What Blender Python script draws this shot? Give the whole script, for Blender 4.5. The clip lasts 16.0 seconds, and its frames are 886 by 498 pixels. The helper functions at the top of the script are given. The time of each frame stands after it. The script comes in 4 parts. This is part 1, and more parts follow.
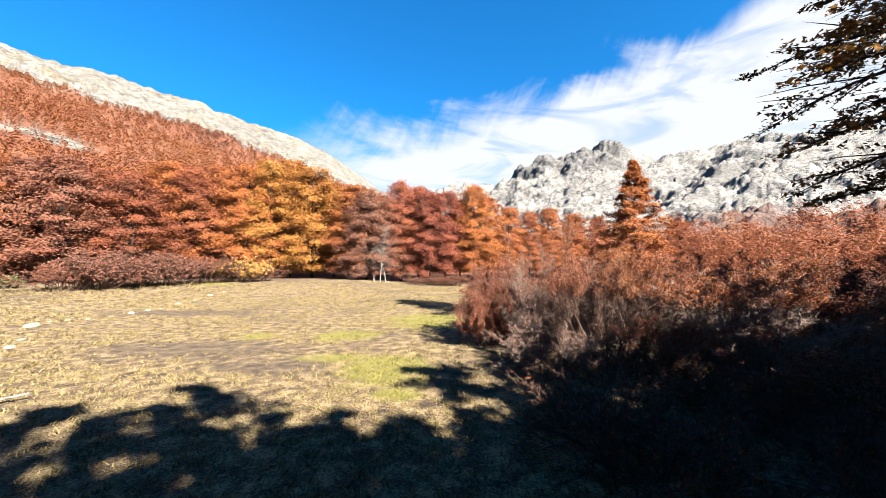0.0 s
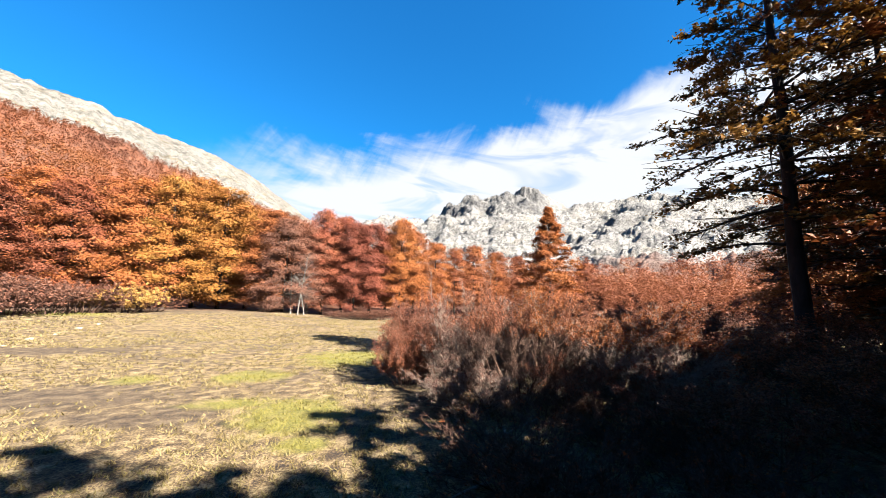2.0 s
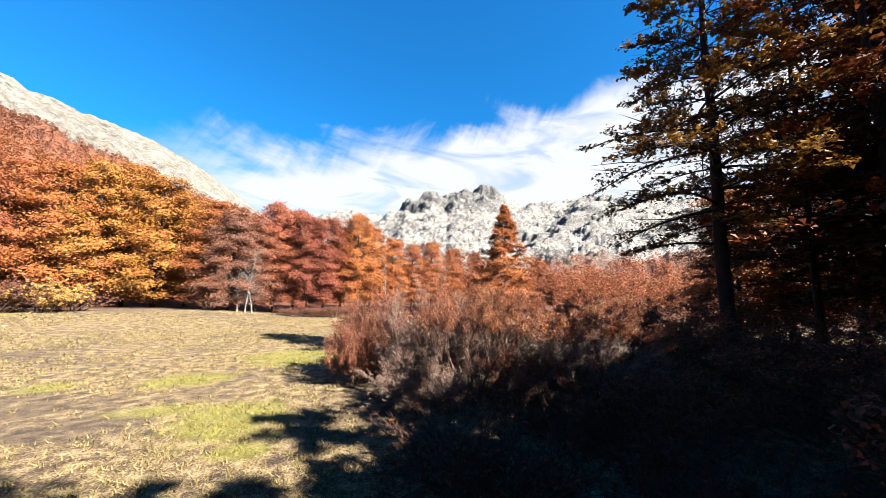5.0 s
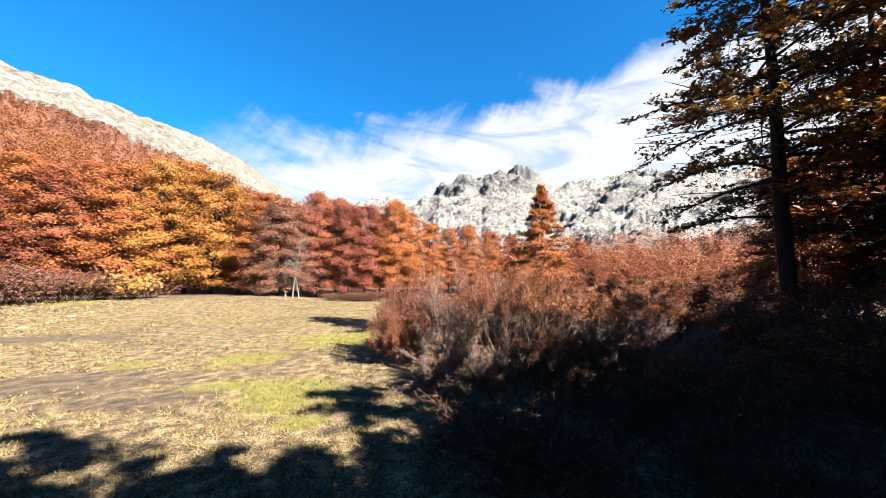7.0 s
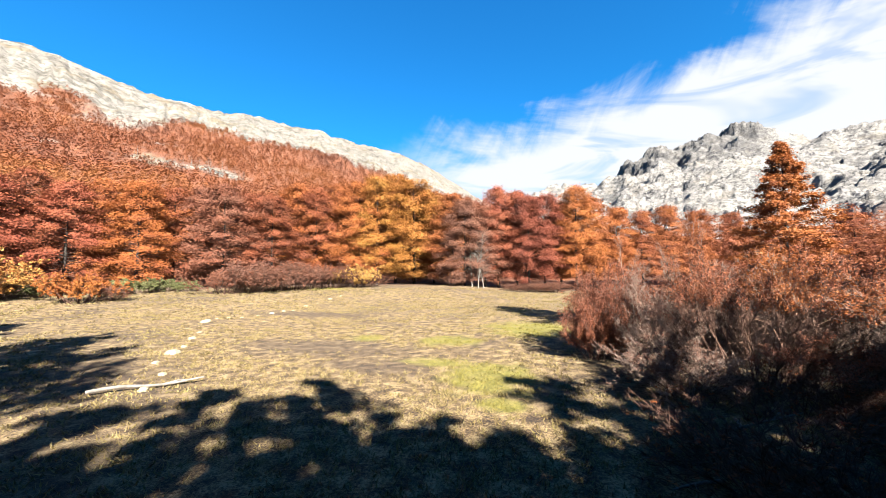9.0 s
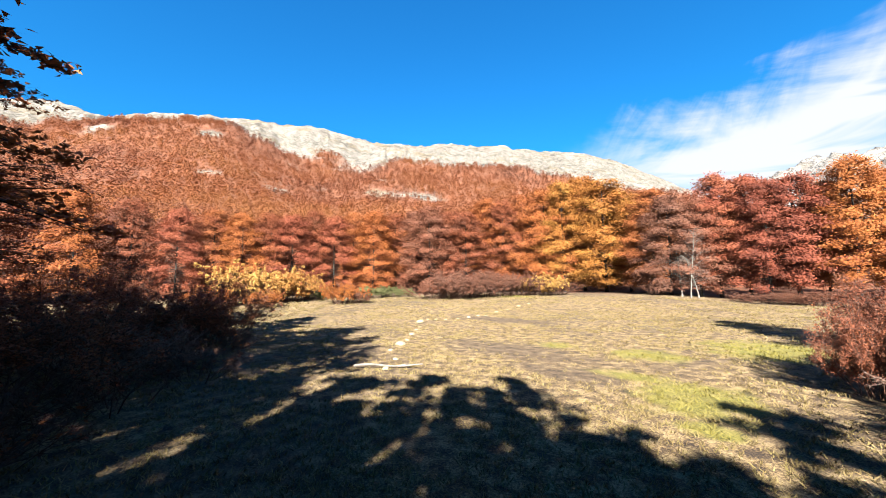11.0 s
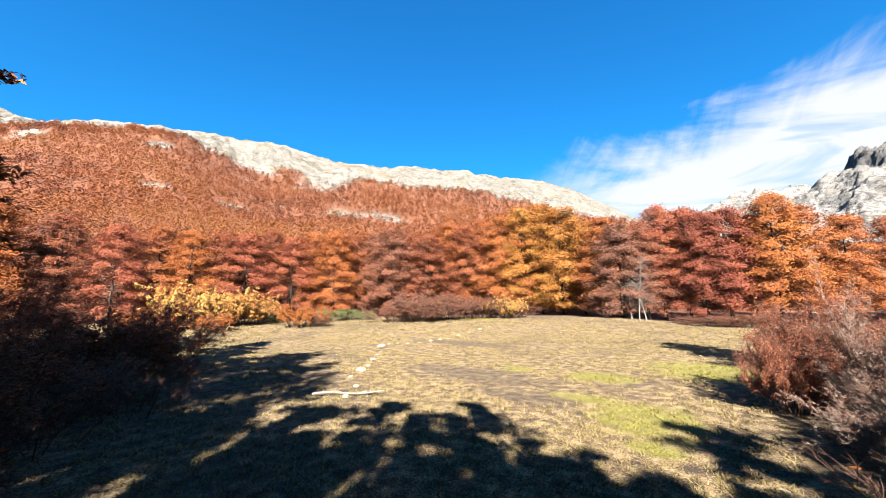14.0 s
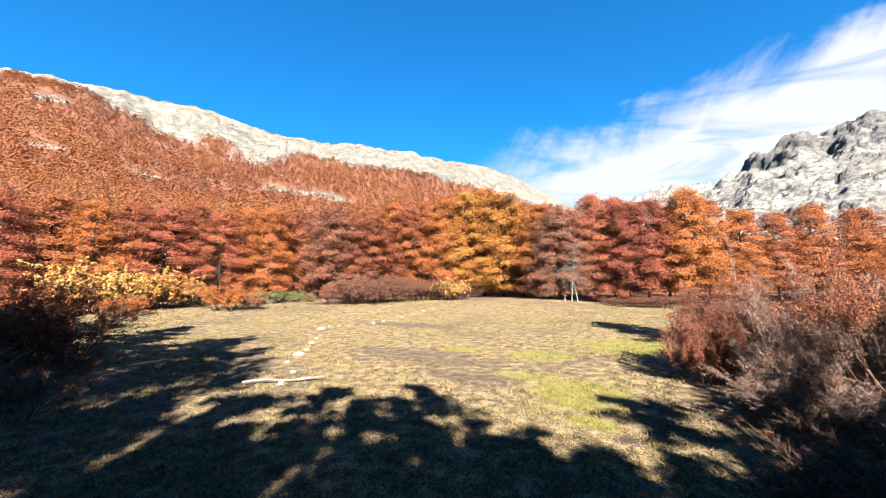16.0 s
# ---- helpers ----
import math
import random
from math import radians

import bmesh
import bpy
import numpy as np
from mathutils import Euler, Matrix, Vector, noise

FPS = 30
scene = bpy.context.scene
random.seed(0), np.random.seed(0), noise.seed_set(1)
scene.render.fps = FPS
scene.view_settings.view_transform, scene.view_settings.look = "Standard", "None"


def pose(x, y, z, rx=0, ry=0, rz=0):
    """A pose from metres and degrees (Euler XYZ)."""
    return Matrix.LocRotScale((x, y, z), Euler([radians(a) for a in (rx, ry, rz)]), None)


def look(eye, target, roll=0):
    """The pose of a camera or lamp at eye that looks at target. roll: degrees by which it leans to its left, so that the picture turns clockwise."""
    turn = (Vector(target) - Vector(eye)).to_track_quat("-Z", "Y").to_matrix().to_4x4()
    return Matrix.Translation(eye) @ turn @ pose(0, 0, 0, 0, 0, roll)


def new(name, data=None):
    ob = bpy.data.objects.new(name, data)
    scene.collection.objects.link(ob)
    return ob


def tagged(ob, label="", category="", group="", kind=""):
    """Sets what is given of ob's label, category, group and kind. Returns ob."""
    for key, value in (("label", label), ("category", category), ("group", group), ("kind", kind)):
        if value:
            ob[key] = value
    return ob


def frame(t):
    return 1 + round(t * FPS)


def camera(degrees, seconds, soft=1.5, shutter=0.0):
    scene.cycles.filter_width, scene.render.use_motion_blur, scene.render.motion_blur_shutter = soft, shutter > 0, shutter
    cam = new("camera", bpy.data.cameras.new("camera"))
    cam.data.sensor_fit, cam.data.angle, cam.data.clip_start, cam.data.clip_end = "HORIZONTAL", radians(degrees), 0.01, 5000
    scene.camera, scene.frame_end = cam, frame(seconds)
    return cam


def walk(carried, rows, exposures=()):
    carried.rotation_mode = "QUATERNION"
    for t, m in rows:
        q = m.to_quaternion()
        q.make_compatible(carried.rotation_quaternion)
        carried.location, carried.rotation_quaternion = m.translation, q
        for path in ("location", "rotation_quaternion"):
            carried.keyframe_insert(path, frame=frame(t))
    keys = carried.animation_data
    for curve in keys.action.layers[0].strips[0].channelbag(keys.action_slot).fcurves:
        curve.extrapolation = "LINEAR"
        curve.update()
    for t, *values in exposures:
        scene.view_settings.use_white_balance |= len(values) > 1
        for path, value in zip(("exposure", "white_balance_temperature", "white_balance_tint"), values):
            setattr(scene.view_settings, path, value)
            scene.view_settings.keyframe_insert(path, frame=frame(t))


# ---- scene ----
cam = camera(102.4, 16.0, soft=0.6)
PATH = [
    (0, (0.12, 0.197, 1.689), (0.095, 2.194, 1.787), -0.0),
    (0.5, (0.129, 0.192, 1.704), (0.166, 2.187, 1.846), 0.5),
    (1, (0.154, 0.197, 1.716), (0.332, 2.179, 1.917), 1.3),
    (1.5, (0.176, 0.202, 1.728), (0.455, 2.165, 1.991), 1.7),
    (2, (0.21, 0.205, 1.744), (0.581, 2.149, 2.033), 1.4),
    (2.5, (0.262, 0.228, 1.753), (0.777, 2.138, 2.049), 1.4),
    (3, (0.261, 0.24, 1.756), (0.816, 2.137, 2.061), 1.0),
    (3.5, (0.263, 0.263, 1.757), (0.831, 2.156, 2.065), 1.0),
    (4, (0.286, 0.272, 1.753), (0.877, 2.158, 2.059), 1.2),
    (6.5, (0.291, 0.204, 1.73), (0.849, 2.115, 1.924), 0.1),
    (7, (0.25, 0.199, 1.725), (0.657, 2.148, 1.905), 0.1),
    (7.5, (0.22, 0.231, 1.722), (0.416, 2.213, 1.905), 0.1),
    (8, (0.164, 0.256, 1.716), (0.124, 2.248, 1.889), 0.4),
    (8.5, (0.135, 0.319, 1.707), (-0.165, 2.29, 1.866), 0.2),
    (9, (0.054, 0.273, 1.702), (-0.503, 2.19, 1.835), -0.3),
    (9.5, (0.015, 0.203, 1.688), (-0.788, 2.031, 1.811), -0.7),
    (10, (-0.014, 0.11, 1.682), (-1.024, 1.831, 1.809), -0.8),
    (10.2, (0.051, 0.089, 1.68), (-1.056, 1.749, 1.814), -0.3),
    (12.3, (0.589, -0.406, 1.777), (-1.03, 0.721, 2.107), -2.6),
    (12.5, (0.606, -0.426, 1.781), (-1.001, 0.707, 2.146), -1.7),
    (13, (0.599, -0.41, 1.787), (-0.971, 0.754, 2.214), -0.3),
    (13.5, (0.547, -0.33, 1.781), (-0.882, 1.008, 2.191), 0.2),
    (14, (0.433, -0.215, 1.77), (-0.824, 1.311, 2.074), -0.5),
    (14.5, (0.317, -0.15, 1.761), (-0.827, 1.472, 2.004), -0.5),
    (15, (0.241, -0.116, 1.755), (-0.837, 1.553, 1.982), -0.5),
    (15.5, (0.212, -0.073, 1.751), (-0.824, 1.626, 1.956), 0.1),
    (16, (0.21, -0.045, 1.744), (-0.798, 1.67, 1.949), -0.3),
]
walk(cam, [(t, look(eye, target, roll)) for t, eye, target, roll in PATH])

# ---- light ----
SUN_FROM = -140.0   # azimuth of the sun, degrees to the left of the y axis
SUN_HIGH = 36.0


def heading(az):
    """Unit vector on the ground towards an azimuth, degrees to the left of +y."""
    return Vector((-math.sin(radians(az)), math.cos(radians(az)), 0))


def at(az, r, z=0.0):
    h = heading(az)
    return Vector((h.x * r, h.y * r, z))


sun_data = bpy.data.lights.new("sun", "SUN")
sun_data.energy = 5.0
sun_data.angle = radians(0.53)
sun_data.color = (1.0, 0.93, 0.82)
sun = new("sun", sun_data)
sun.matrix_world = look(at(SUN_FROM, 60, 60 * math.tan(radians(SUN_HIGH))), (0, 0, 0))

world = bpy.data.worlds.new("sky")
scene.world = world
world.use_nodes = True
wn, wl = world.node_tree.nodes, world.node_tree.links
wn.clear()


def wmath(op, a, b=None, c=None):
    n = wn.new("ShaderNodeMath")
    n.operation = op
    for i, v in enumerate((a, b, c)):
        if v is None:
            continue
        if isinstance(v, (int, float)):
            n.inputs[i].default_value = v
        else:
            wl.new(v, n.inputs[i])
    return n.outputs[0]


sky = wn.new("ShaderNodeTexSky")
sky.sky_type = "NISHITA"
sky.sun_disc = False
sky.sun_elevation = radians(SUN_HIGH)
sky.sun_rotation = radians(-SUN_FROM)
sky.altitude = 0
sky.air_density = 1.5
sky.dust_density = 0.3
sky.ozone_density = 4.0
sat = wn.new("ShaderNodeMix")
sat.data_type, sat.blend_type = "RGBA", "MULTIPLY"
sat.inputs["Factor"].default_value = 1.0
sat.inputs["B"].default_value = (0.036, 0.26, 0.446, 1)
wl.new(sky.outputs[0], sat.inputs["A"])
tc = wn.new("ShaderNodeTexCoord")
sx = wn.new("ShaderNodeSeparateXYZ")
wl.new(tc.outputs["Generated"], sx.inputs[0])
az_n = wmath("MULTIPLY", wmath("ARCTAN2", wmath("MULTIPLY", sx.outputs[0], -1.0), sx.outputs[1]), 57.29578)
el_n = wmath("MULTIPLY", wmath("ARCSINE", sx.outputs[2]), 57.29578)
# cirrus bank: its upper edge climbs to the right, streaks run up along it
def cloud_noise(ax, ay, bx, by, detail, distort):
    cv = wn.new("ShaderNodeCombineXYZ")
    wl.new(wmath("ADD", wmath("MULTIPLY", az_n, ax), wmath("MULTIPLY", el_n, ay)), cv.inputs[0])
    wl.new(wmath("ADD", wmath("MULTIPLY", az_n, bx), wmath("MULTIPLY", el_n, by)), cv.inputs[1])
    cn = wn.new("ShaderNodeTexNoise")
    cn.inputs["Scale"].default_value = 1.0
    cn.inputs["Detail"].default_value = detail
    cn.inputs["Roughness"].default_value = 0.55
    cn.inputs["Distortion"].default_value = distort
    wl.new(cv.outputs[0], cn.inputs["Vector"])
    return wmath("SUBTRACT", cn.outputs[0], 0.5)


def wspan(v, a, c):
    r = wn.new("ShaderNodeMapRange")
    r.interpolation_type = "SMOOTHSTEP"
    r.inputs["From Min"].default_value, r.inputs["From Max"].default_value = a, c
    wl.new(v, r.inputs["Value"])
    return r.outputs[0]


edge = wmath("MINIMUM", wmath("ADD", wmath("MULTIPLY", wmath("SUBTRACT", 22.0, az_n), 0.16), 19.0), 29.5)
puff = cloud_noise(0.055, 0.02, -0.02, 0.11, 6.0, 0.5)
wisp = cloud_noise(0.16, 0.11, -0.03, 0.035, 5.0, 1.2)
depth_n = wmath("SUBTRACT", wmath("ADD", edge, wmath("ADD", wmath("MULTIPLY", puff, 17.0), wmath("MULTIPLY", wisp, 6.0))), el_n)
mask = wmath("MULTIPLY", wspan(depth_n, -2.5, 3.5), wspan(az_n, 28.0, 12.0))
mask = wmath("MULTIPLY", wmath("MULTIPLY", mask, wspan(az_n, -95.0, -60.0)), 0.95)
gaps = cloud_noise(0.05, 0.0, -0.015, 0.19, 4.0, 0.8)
mask = wmath("MULTIPLY", mask, wmath("ADD", 0.6, wmath("MULTIPLY", wspan(gaps, -0.14, 0.0), 0.4)))
cmix = wn.new("ShaderNodeMix")
cmix.data_type = "RGBA"
wl.new(mask, cmix.inputs["Factor"])
wl.new(sat.outputs["Result"], cmix.inputs["A"])
cmix.inputs["B"].default_value = (1.95, 1.99, 2.06, 1)
bg = wn.new("ShaderNodeBackground")
bg.inputs["Strength"].default_value = 0.05
wl.new(cmix.outputs["Result"], bg.inputs["Color"])
wo = wn.new("ShaderNodeOutputWorld")
wl.new(bg.outputs[0], wo.inputs[0])
scene.view_settings.exposure = 3.395


# ---- materials ----
class Mat:
    """Small helper round one node material."""

    def __init__(self, name, rough=0.85):
        self.m = bpy.data.materials.new(name)
        self.m.use_nodes = True
        self.n, self.l = self.m.node_tree.nodes, self.m.node_tree.links
        self.bsdf = self.n["Principled BSDF"]
        self.bsdf.inputs["Roughness"].default_value = rough
        self.bsdf.inputs["Specular IOR Level"].default_value = 0.25
        self.co = self.n.new("ShaderNodeTexCoord").outputs["Object"]

    def link(self, a, b):
        self.l.new(a, b)

    def noise(self, scale, detail=4.0, rough=0.55, vec=None, stretch=None, distort=0.0):
        v = vec or self.co
        if stretch:
            mp = self.n.new("ShaderNodeMapping")
            mp.inputs["Scale"].default_value = stretch
            self.link(v, mp.inputs["Vector"])
            v = mp.outputs[0]
        t = self.n.new("ShaderNodeTexNoise")
        t.inputs["Scale"].default_value = scale
        t.inputs["Detail"].default_value = detail
        t.inputs["Roughness"].default_value = rough
        t.inputs["Distortion"].default_value = distort
        self.link(v, t.inputs["Vector"])
        return t.outputs[0]

    def ramp(self, fac, stops):
        r = self.n.new("ShaderNodeValToRGB")
        e = r.color_ramp.elements
        while len(e) < len(stops):
            e.new(0.5)
        for el, (p, c) in zip(e, stops):
            el.position = p
            el.color = (*c, 1) if len(c) == 3 else c
        self.link(fac, r.inputs[0])
        return r.outputs[0]

    def span(self, v, a, b, lo=0.0, hi=1.0):
        r = self.n.new("ShaderNodeMapRange")
        r.interpolation_type = "SMOOTHSTEP"
        for k, x in (("From Min", a), ("From Max", b), ("To Min", lo), ("To Max", hi)):
            r.inputs[k].default_value = x
        self.link(v, r.inputs["Value"])
        return r.outputs[0]

    def mix(self, fac, a, b, how="MIX"):
        x = self.n.new("ShaderNodeMix")
        x.data_type, x.blend_type = "RGBA", how
        for k, v in (("Factor", fac), ("A", a), ("B", b)):
            s = x.inputs[k]
            if isinstance(v, (int, float)):
                s.default_value = v
            elif isinstance(v, tuple):
                s.default_value = (*v, 1)
            else:
                self.link(v, s)
        return x.outputs["Result"]

    def math(self, op, a, b=0.0):
        n = self.n.new("ShaderNodeMath")
        n.operation = op
        for i, v in enumerate((a, b)):
            if isinstance(v, (int, float)):
                n.inputs[i].default_value = v
            else:
                self.link(v, n.inputs[i])
        return n.outputs[0]

    def attr(self, name):
        a = self.n.new("ShaderNodeAttribute")
        a.attribute_name = name
        return a.outputs["Fac"]

    def island(self):
        return self.n.new("ShaderNodeNewGeometry").outputs["Random Per Island"]

    def each(self):
        return self.n.new("ShaderNodeObjectInfo").outputs["Random"]

    def color(self, c):
        self.link(c, self.bsdf.inputs["Base Color"])

    def bump(self, h, dist, strength=1.0):
        b = self.n.new("ShaderNodeBump")
        b.inputs["Distance"].default_value = dist
        b.inputs["Strength"].default_value = strength
        self.link(h, b.inputs["Height"])
        self.link(b.outputs[0], self.bsdf.inputs["Normal"])

    def leafy(self, col, through_it=0.3):
        """Lets part of the light through, as leaves do."""
        tr = self.n.new("ShaderNodeBsdfTranslucent")
        self.link(col, tr.inputs["Color"])
        mx = self.n.new("ShaderNodeMixShader")
        mx.inputs[0].default_value = through_it
        self.link(self.bsdf.outputs[0], mx.inputs[1])
        self.link(tr.outputs[0], mx.inputs[2])
        self.link(mx.outputs[0], self.n["Material Output"].inputs["Surface"])


def leaf_material(name, palette, spread=0.3, through_it=0.3):
    """Leaves: the palette runs over a tree-wide hue and a leaf-wise shift."""
    m = Mat(name, 0.75)
    v = m.math("ADD", m.math("MULTIPLY", m.island(), spread), m.math("MULTIPLY", m.attr("hue"), 1.0 - spread))
    v = m.math("ADD", v, m.math("MULTIPLY", m.math("SUBTRACT", m.noise(0.5, 3), 0.5), 0.7))
    v = m.math("ADD", v, m.math("MULTIPLY", m.math("SUBTRACT", m.each(), 0.5), 0.45))
    k = len(palette) - 1
    c = m.ramp(v, [(i / k * 0.9 + 0.05, p) for i, p in enumerate(palette)])
    m.color(c)
    m.leafy(c, through_it)
    return m.m


RUST = (0.105, 0.028, 0.012)
RED = (0.115, 0.028, 0.014)
BROWN = (0.064, 0.026, 0.014)
ORANGE = (0.176, 0.059, 0.014)
leaf_rust = leaf_material("leaf_rust", [BROWN, RUST, (0.128, 0.037, 0.014), ORANGE, (0.145, 0.044, 0.015)])
leaf_red = leaf_material("leaf_red", [(0.082, 0.024, 0.015), RED, (0.143, 0.039, 0.019), (0.156, 0.051, 0.019)])
leaf_orange = leaf_material("leaf_orange", [RUST, (0.171, 0.052, 0.012), ORANGE, (0.218, 0.087, 0.015)])
leaf_gold = leaf_material("leaf_gold", [(0.108, 0.040, 0.008), (0.155, 0.053, 0.010), (0.168, 0.069, 0.012), (0.175, 0.079, 0.014), (0.087, 0.069, 0.013)])
leaf_yellow = leaf_material("leaf_yellow", [ORANGE, (0.229, 0.125, 0.035), (0.257, 0.158, 0.044), (0.229, 0.152, 0.044)])
leaf_dusky = leaf_material("leaf_dusky", [(0.059, 0.029, 0.022), (0.092, 0.041, 0.026), (0.110, 0.044, 0.026), (0.105, 0.029, 0.012)])
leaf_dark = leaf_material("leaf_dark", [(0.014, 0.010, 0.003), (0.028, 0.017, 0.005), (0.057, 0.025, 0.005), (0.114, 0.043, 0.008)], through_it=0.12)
leaf_russet = leaf_material("leaf_russet", [(0.072, 0.025, 0.015), (0.113, 0.036, 0.020), (0.153, 0.049, 0.023), (0.193, 0.070, 0.025)])
leaf_umber = leaf_material("leaf_umber", [(0.041, 0.016, 0.008), (0.072, 0.023, 0.009), (0.108, 0.032, 0.010), (0.153, 0.045, 0.013)], through_it=0.15)
leaf_golden_olive = leaf_material("leaf_golden_olive", [(0.040, 0.024, 0.008), (0.080, 0.044, 0.011), (0.144, 0.068, 0.014), (0.208, 0.104, 0.018)], through_it=0.2)
leaf_green = leaf_material("leaf_green", [(0.045, 0.053, 0.019), (0.075, 0.079, 0.030), (0.112, 0.112, 0.045)])


def bark_material(name, dark, light):
    m = Mat(name, 0.9)
    n1 = m.noise(14, 5, stretch=(1, 1, 0.25))
    n2 = m.noise(2.2, 3)
    m.color(m.ramp(m.math("ADD", m.math("MULTIPLY", n1, 0.6), m.math("MULTIPLY", n2, 0.4)), [(0.32, dark), (0.68, light)]))
    m.bump(n1, 0.02)
    return m.m


bark = bark_material("bark", (0.007, 0.005, 0.005), (0.029, 0.023, 0.019))
bark_pale = bark_material("bark_pale", (0.043, 0.037, 0.032), (0.136, 0.124, 0.112))
twig_grey = bark_material("twig_grey", (0.070, 0.044, 0.035), (0.181, 0.134, 0.111))
twig_brown = bark_material("twig_brown", (0.021, 0.010, 0.007), (0.082, 0.044, 0.031))


# ---- mesh building ----
def smoothstep(a, b, x):
    t = np.clip((x - a) / (b - a), 0, 1)
    return t * t * (3 - 2 * t)


LATTICE = np.random.RandomState(7).rand(256, 256)


def vnoise(x, y):
    xi, yi = np.floor(x).astype(int), np.floor(y).astype(int)
    fx, fy = x - xi, y - yi
    fx, fy = fx * fx * (3 - 2 * fx), fy * fy * (3 - 2 * fy)
    g = lambda a, b: LATTICE[a & 255, b & 255]
    return (g(xi, yi) * (1 - fx) + g(xi + 1, yi) * fx) * (1 - fy) + (g(xi, yi + 1) * (1 - fx) + g(xi + 1, yi + 1) * fx) * fy


def fbm(x, y, octaves=5, gain=0.5):
    s, a, tot = 0.0, 1.0, 0.0
    for i in range(octaves):
        s = s + a * vnoise(x * 2 ** i + 17.3 * i, y * 2 ** i + 5.1 * i)
        tot += a
        a *= gain
    return s / tot - 0.5


def ridged(x, y, octaves=5, gain=0.55):
    s, a, tot = 0.0, 1.0, 0.0
    for i in range(octaves):
        s = s + a * (1 - np.abs(2 * vnoise(x * 2 ** i + 9.7 * i, y * 2 ** i + 3.3 * i) - 1))
        tot += a
        a *= gain
    return s / tot


class Buf:
    """Collects triangles and quads for one mesh."""

    def __init__(self):
        self.v, self.f, self.h, self.k = [], [], [], 0

    def add(self, v, f, hue=0.5):
        v = np.asarray(v, float)
        self.v.append(v)
        self.f.append(np.asarray(f, int) + self.k)
        self.h.append(np.full(len(v), hue) if np.isscalar(hue) else hue)
        self.k += len(v)

    def mesh(self, name, mat, smooth=False):
        me = bpy.data.meshes.new(name)
        if not self.v:
            return me
        v = np.concatenate(self.v)
        me.vertices.add(len(v))
        me.vertices.foreach_set("co", v.astype(np.float32).ravel())
        loops = np.concatenate([f.ravel() for f in self.f])
        sizes = np.concatenate([np.full(len(f), f.shape[1]) for f in self.f])
        me.loops.add(len(loops))
        me.loops.foreach_set("vertex_index", loops.astype(np.int32))
        me.polygons.add(len(sizes))
        me.polygons.foreach_set("loop_start", np.concatenate([[0], np.cumsum(sizes)[:-1]]).astype(np.int32))
        if smooth:
            me.polygons.foreach_set("use_smooth", np.ones(len(sizes), bool))
        me.attributes.new("hue", "FLOAT", "POINT").data.foreach_set("value", np.concatenate(self.h).astype(np.float32))
        me.update(calc_edges=True)
        me.validate()
        me.materials.append(mat)
        return me


def tube(buf, pts, radii, sides=5, hue=0.5):
    pts = np.asarray(pts, float)
    n = len(pts)
    d = np.gradient(pts, axis=0)
    d /= np.linalg.norm(d, axis=1)[:, None] + 1e-9
    ref = np.where(np.abs(d[:, 2:3]) > 0.9, np.array([[1.0, 0, 0]]), np.array([[0, 0, 1.0]]))
    a = np.cross(d, ref)
    a /= np.linalg.norm(a, axis=1)[:, None] + 1e-9
    b = np.cross(d, a)
    ang = np.arange(sides) * 2 * np.pi / sides
    ring = pts[:, None] + np.asarray(radii)[:, None, None] * (a[:, None] * np.cos(ang)[None, :, None] + b[:, None] * np.sin(ang)[None, :, None])
    v = ring.reshape(-1, 3)
    i, j = np.meshgrid(np.arange(n - 1), np.arange(sides), indexing="ij")
    k = (j + 1) % sides
    f = np.stack([i * sides + j, i * sides + k, (i + 1) * sides + k, (i + 1) * sides + j], -1).reshape(-1, 4)
    buf.add(v, f, hue)


def leaves(buf, c, size, rng, flat=0.5, hue=0.5, long=1.5, face=None):
    """Pointed leaf sprays at the centres c. flat: how far they tilt from level, or from the way given in face."""
    n = len(c)
    nrm = rng.normal(0, flat, (n, 3))
    nrm = nrm + (np.array([0, 0, 1.0]) if face is None else face)
    nrm /= np.linalg.norm(nrm, axis=1)[:, None] + 1e-9
    yaw = rng.rand(n) * 2 * np.pi
    u = np.stack([np.cos(yaw), np.sin(yaw), np.zeros(n)], 1)
    u -= nrm * (u * nrm).sum(1)[:, None]
    u /= np.linalg.norm(u, axis=1)[:, None] + 1e-9
    w = np.cross(nrm, u)
    s = (size * rng.uniform(0.6, 1.35, n))[:, None]
    u, w = u * s * long * 0.5, w * s * 0.5
    v = np.stack([c - u * 0.8 - w * 0.75, c + u, c - u * 0.5 + w], 1).reshape(-1, 3)
    buf.add(v, np.arange(3 * n).reshape(n, 3), hue if np.isscalar(hue) else np.repeat(hue, 3))


def part(name, me, parent, label=""):
    ob = new(name, me)
    ob.parent = parent
    if label:
        ob["label"] = label
    return ob


def thing(name, label, category, group="", kind="", m=None):
    ob = new(name)
    ob.empty_display_size = 0.2
    if m is not None:
        ob.matrix_world = m
    return tagged(ob, label, category, group, kind)


def surface(name, me, label, category, m=None):
    ob = new(name, me)
    return tagged(ob, label, category, kind="structure")


